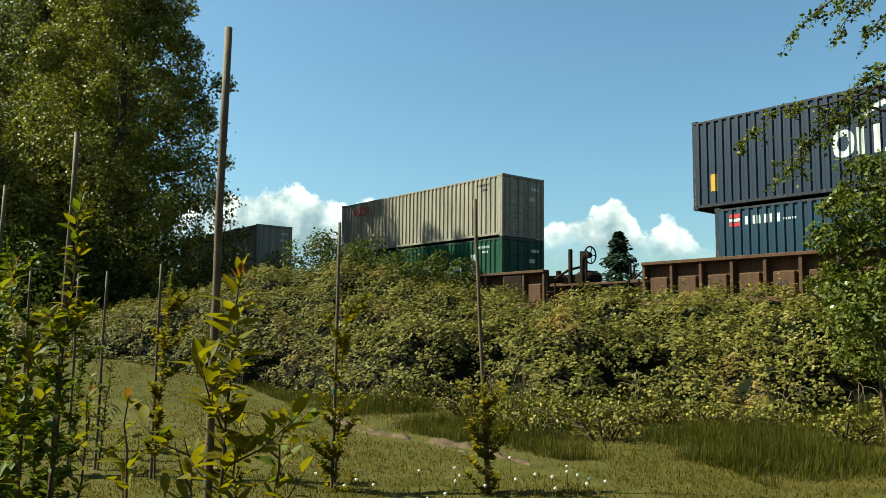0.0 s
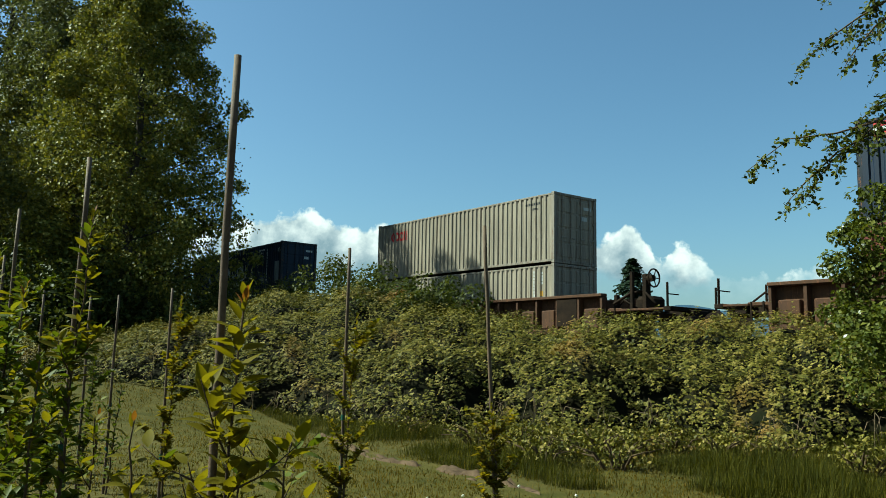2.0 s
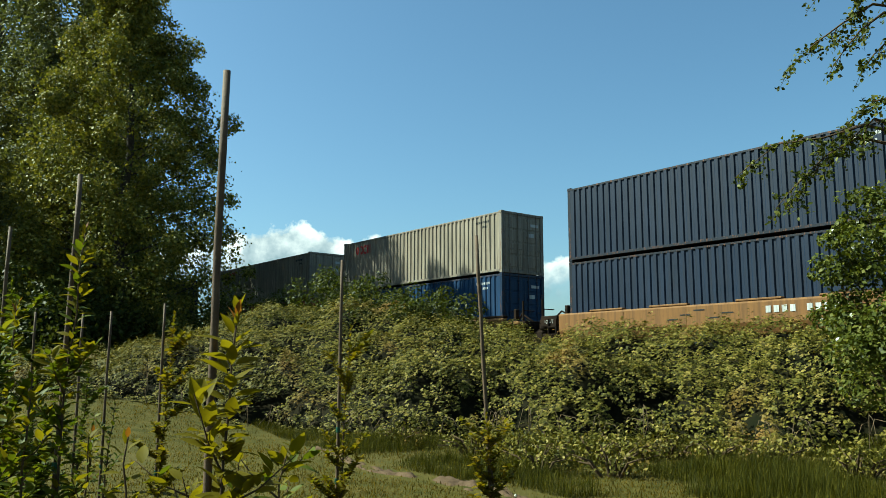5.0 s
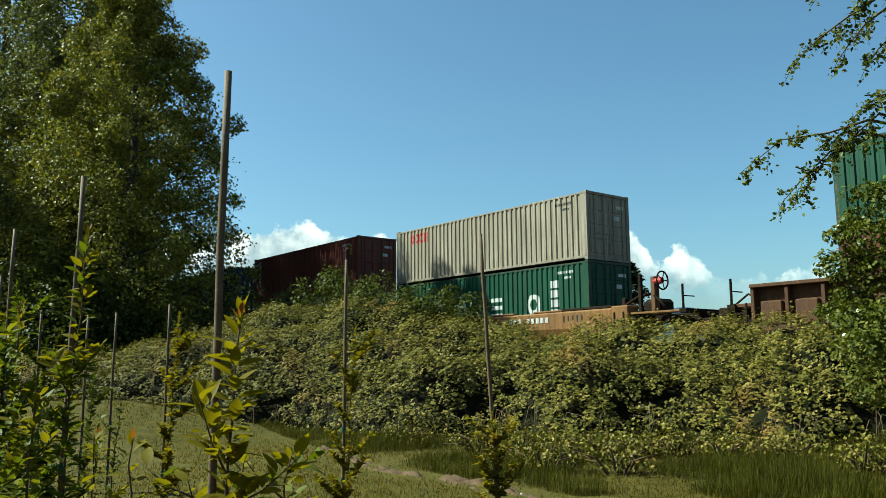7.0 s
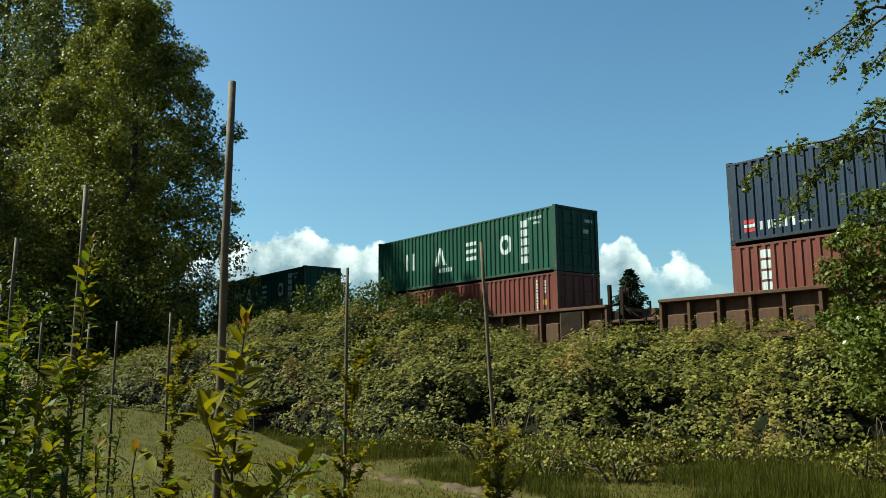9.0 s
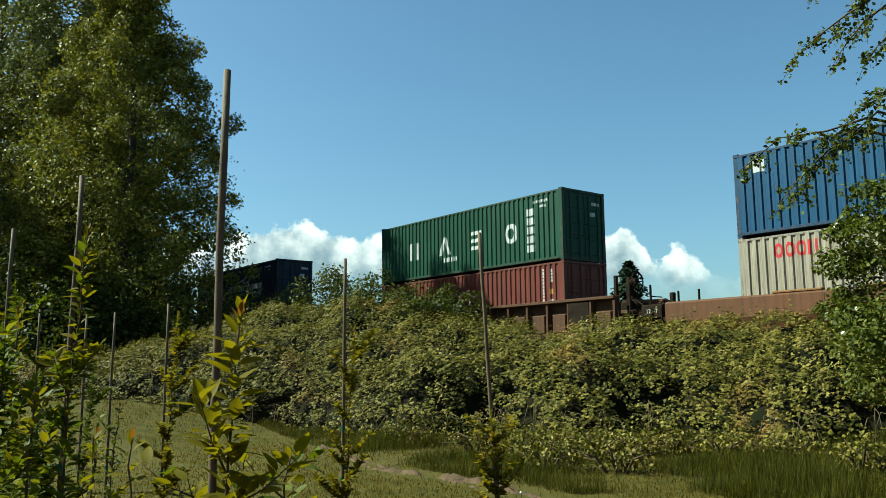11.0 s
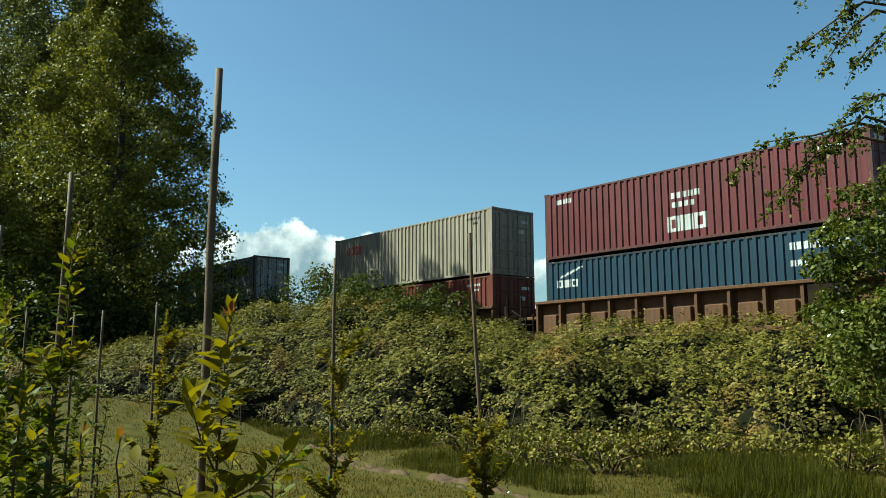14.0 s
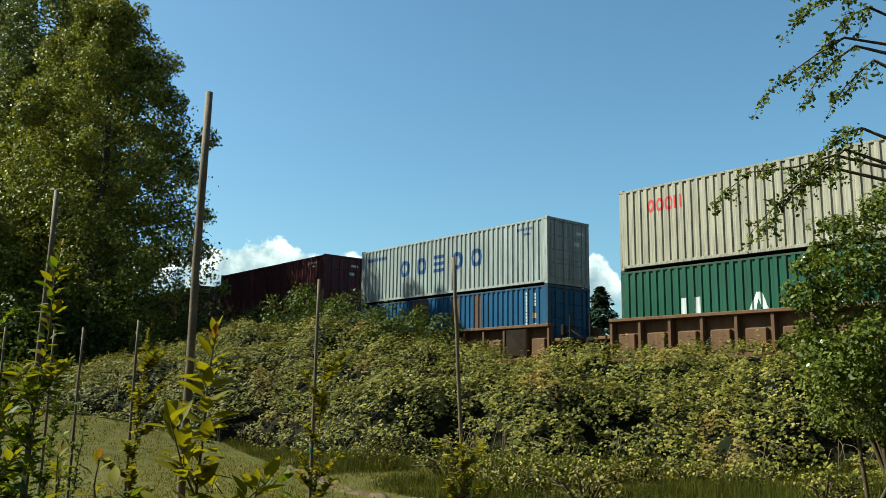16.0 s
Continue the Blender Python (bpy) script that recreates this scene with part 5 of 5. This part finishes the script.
# bearing, distance, stake height and width, tree height, leaves, leaf length, seed, lean
for row in ((-15.2, 3.7, 2.922, 0.036, 1.84, 124, 0.118, 1, 0.025, 0.03, 2, 0.46),
            (-24.4, 5.9, 2.88, 0.034, 2.50, 330, 0.088, 2, 0.05, 0.01, 3, 0.12, 0.9),
            (-27.9, 8.6, 2.90, 0.034, 2.4, 900, 0.078, 3, 0.04, 0.02, 12, 0.05, 0.9),
            (-21.7, 10.4, 2.25, 0.030, 1.2, 120, 0.070, 4, 0.03, 0.05, 6, 0.1, 0.9),
            (-18.4, 9.6, 2.30, 0.030, 2.2, 900, 0.072, 5, 0.02, 0.05, 12, 0.1),
            (-6.75, 8.5, 2.70, 0.034, 2.0, 1000, 0.066, 6, 0.02, 0.03, 20, 0.0, 0.3),
            (3.9, 8.3, 2.93, 0.038, 1.15, 800, 0.064, 7, -0.16, 0.02, 18, 0.0, 0.3),
            (-26.0, 12.5, 2.4, 0.034, 2.0, 700, 0.078, 8, 0.02, 0.05, 5, 0.1, 0.9),
            (-23.3, 10.2, 2.2, 0.030, 1.5, 500, 0.075, 14, 0.02, 0.05, 8, 0.1, 0.9),
            (-29.0, 5.2, 0, 0, 2.1, 420, 0.09, 9, 0.0, 0.0, 8, 0.1, 0.9),
            (-27.4, 6.0, 0, 0, 2.0, 420, 0.09, 41, 0.0, 0.0, 8, 0.1, 0.9),
            (-26.2, 5.4, 0, 0, 1.55, 130, 0.085, 12, 0.0, 0.0, 4, 0.2, 0.8),
            (-22.6, 6.6, 0, 0, 1.15, 80, 0.085, 13, 0.0, 0.0, 3, 0.3, 0.4),
            (-28.4, 12.0, 2.8, 0.034, 2.3, 700, 0.078, 10, 0.02, 0.05, 5, 0.1, 0.9)):
    sapling(*row)
sapling(-28.3, 5.7, 0, 0, 1.75, 900, 0.079, 51, 0.02, 0.0, 14, 0.05, 0.9)
sapling(-25.4, 6.4, 0, 0, 1.30, 700, 0.079, 52, 0.02, 0.0, 12, 0.05, 0.9)
sapling(-29.3, 7.2, 0, 0, 2.0, 900, 0.079, 53, 0.02, 0.0, 14, 0.05, 0.9)
sapling(-19.4, 4.6, 0, 0, 1.25, 34, 0.110, 31, -0.12, 0.0, 1, 0.4)
sapling(-11.6, 4.4, 0, 0, 1.15, 50, 0.110, 32, 0.05, 0.0, 6, 0.45, 0.4)
sapling(-13.6, 4.2, 0, 0, 1.02, 44, 0.110, 34, -0.03, 0.0, 3, 0.5, 0.4)
sapling(-17.2, 4.4, 0, 0, 1.0, 40, 0.110, 33, 0.05, 0.0, 6, 0.5, 0.3)


# ---- grass ----
def grass_patch(name, spots, size, width, mat, label, lean=0.25):
    n = len(spots)
    yaw = rng.uniform(0, 2 * math.pi, n)
    lean = rng.normal(0, lean, n)
    cy, sy, cl, sl = np.cos(yaw), np.sin(yaw), np.cos(lean), np.sin(lean)
    rots = np.zeros((n, 3, 3))
    rots[:, 0, 0], rots[:, 0, 1], rots[:, 0, 2] = cy, -sy * cl, sy * sl
    rots[:, 1, 0], rots[:, 1, 1], rots[:, 1, 2] = sy, cy * cl, -cy * sl
    rots[:, 2, 1], rots[:, 2, 2] = sl, cl
    me = scatter(name, BLADE_V, BLADE_F, spots, rots, size, mat, width / size)
    tagged(new(name, me), label, "grass", kind="stuff")


def meadow():
    n = 150000
    bear = rng.uniform(-33, 33, n)
    dist = 5.5 * (27 / 5.5) ** rng.uniform(0, 1, n)
    x, y = dist * np.sin(np.radians(bear)), dist * np.cos(np.radians(bear))
    c = x * ACROSS.x + y * ACROSS.y
    a = x * ALONG.x + y * ALONG.y
    bare = np.array([noise.noise((p * 0.5, q * 0.9, 9)) for p, q in zip(a, c)])
    strip = np.abs(y - 11.1 - (0.35 - x) * 1.9 - 0.4 * np.sin(x * 1.7)) < 0.55
    keep = (y < 18.5 + np.clip(-x, 0, 4)) & ((bare > -0.25) | (rng.uniform(0, 1, n) < 0.35)) & (~strip | (rng.uniform(0, 1, n) < 0.30))
    x, y, a, c, dist = x[keep], y[keep], a[keep], c[keep], dist[keep]
    z = np.array([ground_height(p, q) for p, q in zip(a, c)])
    k = len(x)
    grass_patch("meadow_grass", np.stack([x, y, z], 1), rng.uniform(0.012, 0.040, k) * (0.7 + dist / 25) * np.where(rng.uniform(0, 1, k) < 0.04, 2.4, 1.0), rng.uniform(0.005, 0.009, k) * (0.6 + dist / 12), GRASS, "short dry yellow-green meadow grass", 0.6)
    spots, high = [], []
    for q in rng.uniform(-26, 34, 210000):
        d = 0.2 - 7 * random.random() ** 1.35
        x, y = thicket_place(q, d)
        if y < 11.6 + (0.35 - x) * 1.9 or y < 7:
            continue
        clump = noise.noise((x * 0.55, y * 0.55, 2)) + 0.5 * noise.noise((x * 1.7, y * 1.7, 5))
        if clump + (0.15 if x > 2 else 0) > random.uniform(-0.2, 0.2):
            spots.append((x, y, ground_height(x * ALONG.x + y * ALONG.y, x * ACROSS.x + y * ACROSS.y) - 0.01))
            high.append((0.14 + 0.32 * max(0, clump)) * random.uniform(0.4, 1.25))
    k = len(spots)
    grass_patch("tall_grass", np.array(spots), np.array(high), rng.uniform(0.004, 0.008, k), LUSH, "tall lush green grass along the foot of the brambles", 0.5)


meadow()


def seed_heads():
    n = 24
    b, d = rng.uniform(-10, 12, n), rng.uniform(7.0, 9.0, n)
    for q, r in zip(b, d):
        p = polar(q, r)
        h = ground_height(p.x * ALONG.x + p.y * ALONG.y, p.x * ACROSS.x + p.y * ACROSS.y)
        ob = thing("dandelion", "white dandelion seed head on a thin stalk in the grass", "flower", "dandelions in the meadow", Matrix.Translation((p.x, p.y, h)))
        tall = 0.16 + 0.10 * random.random()
        child("stalk", cached("stalk", lambda: mesh_of("stalk", *tube([(0, 0, -0.02), (0.01, 0, 0.1), (0, 0, 0.2)], [0.003] * 3, 5), LUSH)), ob, Matrix.Diagonal((1, 1, tall / 0.2, 1)))
        child("seed_head", cached("seed_head", seed_ball), ob, pose(0, 0, tall))


def seed_ball():
    bm = bmesh.new()
    bmesh.ops.create_icosphere(bm, subdivisions=2, radius=0.016)
    for v in bm.verts:
        v.co *= random.uniform(0.8, 1.15)
    me = bpy.data.meshes.new("seed_head")
    bm.to_mesh(me)
    bm.free()
    me.materials.append(PETAL)
    return me


seed_heads()


def soil_strip():
    verts = []
    xx = np.arange(-2.4, 1.2, 0.04)
    for x in xx:
        for j in range(9):
            wide = 0.9 * (0.30 + 0.9 * max(0, noise.noise((x * 1.3, 0, 0)) + 0.35))
            y = 11.1 + (0.35 - x) * 1.9 + 0.4 * math.sin(x * 1.7) + (j / 8 - 0.5) * wide
            g = ground_height(x * ALONG.x + y * ALONG.y, x * ACROSS.x + y * ACROSS.y)
            lump = 0.02 + 0.07 * noise.noise((x * 3.3, y * 2.3, 1)) + 0.05 * noise.noise((x * 9, y * 7, 1))
            show = noise.noise((x * 2.1, j * 0.6, 0)) > -0.2
            verts.append((x, y, g + (lump if 0 < j < 8 and show else -0.06)))
    faces = [(i * 9 + j, (i + 1) * 9 + j, (i + 1) * 9 + j + 1, i * 9 + j + 1) for i in range(len(xx) - 1) for j in range(8)]
    tagged(new("soil", mesh_of("soil", verts, faces, SOIL, True)), "strip of bare lumpy brown soil in the meadow", "soil", kind="structure")


soil_strip()


# ---- distance ----
def conifer(base, high, wide, seed):
    r = random.Random(seed)
    tree = thing("conifer", "dark conifer standing alone far behind the railway", "tree", m=Matrix.Translation(base))
    child("trunk", mesh_of("trunk", *tube([(0, 0, -0.5), (0, 0, high * 0.5), (0, 0, high)], [0.35, 0.2, 0.03], 7), BARK, True), tree)
    spots, sizes, nor = [], [], []
    for k in range(2600):
        f = r.random() ** 0.8
        reach = wide * (1 - f) ** 0.75 * (0.35 + 0.65 * abs(math.sin(f * 19 + r.uniform(-.4, .4)))) * r.uniform(0.3, 1.05)
        ang = r.uniform(0, 6.28)
        spots.append((math.cos(ang) * reach, math.sin(ang) * reach, high * (0.06 + 0.94 * f) - reach * 0.12))
        nor.append((math.cos(ang) * 0.4, math.sin(ang) * 0.4, 1))
        sizes.append(r.uniform(0.5, 1.0))
    tagged(child("needles", scatter("needles", SMALL_V, SMALL_F, np.array(spots), facing(np.array(nor) + rng.normal(0, 0.3, (len(nor), 3))), np.array(sizes), NEEDLES), tree), kind="stuff")


conifer(polar(13.0, 118, 0.2), 15.5, 7.0, 1)


def far_hills():
    """Low blue hills on the horizon."""
    verts, faces = [], []
    n = 181
    for i in range(n):
        b = -45 + 90 * i / (n - 1)
        h = 120 + 45 * noise.noise((b * 0.13, 0, 3)) + 14 * noise.noise((b * 0.7, 0, 7)) + 5 * noise.noise((b * 2.3, 0, 7))
        h += 62 * math.exp(-((b - 16.3) / 4.2) ** 2) + 80 * math.exp(-((b - 5.6) / 2.6) ** 2) + 35 * math.exp(-((b + 11) / 4) ** 2)
        p = polar(b, 2600)
        verts += [p + Vector((0, 0, -20)), p * 1.06 + Vector((0, 0, max(20, h)))]
    faces = [(2 * i, 2 * i + 2, 2 * i + 3, 2 * i + 1) for i in range(n - 1)]
    ob = new("backdrop", mesh_of("backdrop", verts, faces, HILL, True))
    tagged(ob, "low blue hills on the horizon", "hills", kind="structure")


far_hills()


# ---- what moves ----
# small unevenness of the run, metres ahead of the steady pace
UNEVEN = [(0, 0), (0.5, 0), (1, -0.18), (1.5, 0.23), (2, 0.26), (2.5, 0.20), (3, -0.08), (3.5, -0.10), (4, -0.22), (5.5, 0), (6.5, 0), (7, 0), (7.5, 0.30), (8, 0.17), (8.5, 0.05), (9, 0), (12.5, 0), (13.5, 0.36), (14.5, 0), (16, 0)]


def motions():
    times = [k * 0.5 for k in range(33)]
    for ob, mid, z in RUNNERS:
        rows = []
        for t in times:
            a = mid + SPEED * t + SLOWING * t * t + along_table(t, UNEVEN)
            p = at(a, TRACK, z)
            rows.append((t, pose(p.x, p.y, p.z, 0, 0, AZ)))
        walk(ob, rows)


motions()
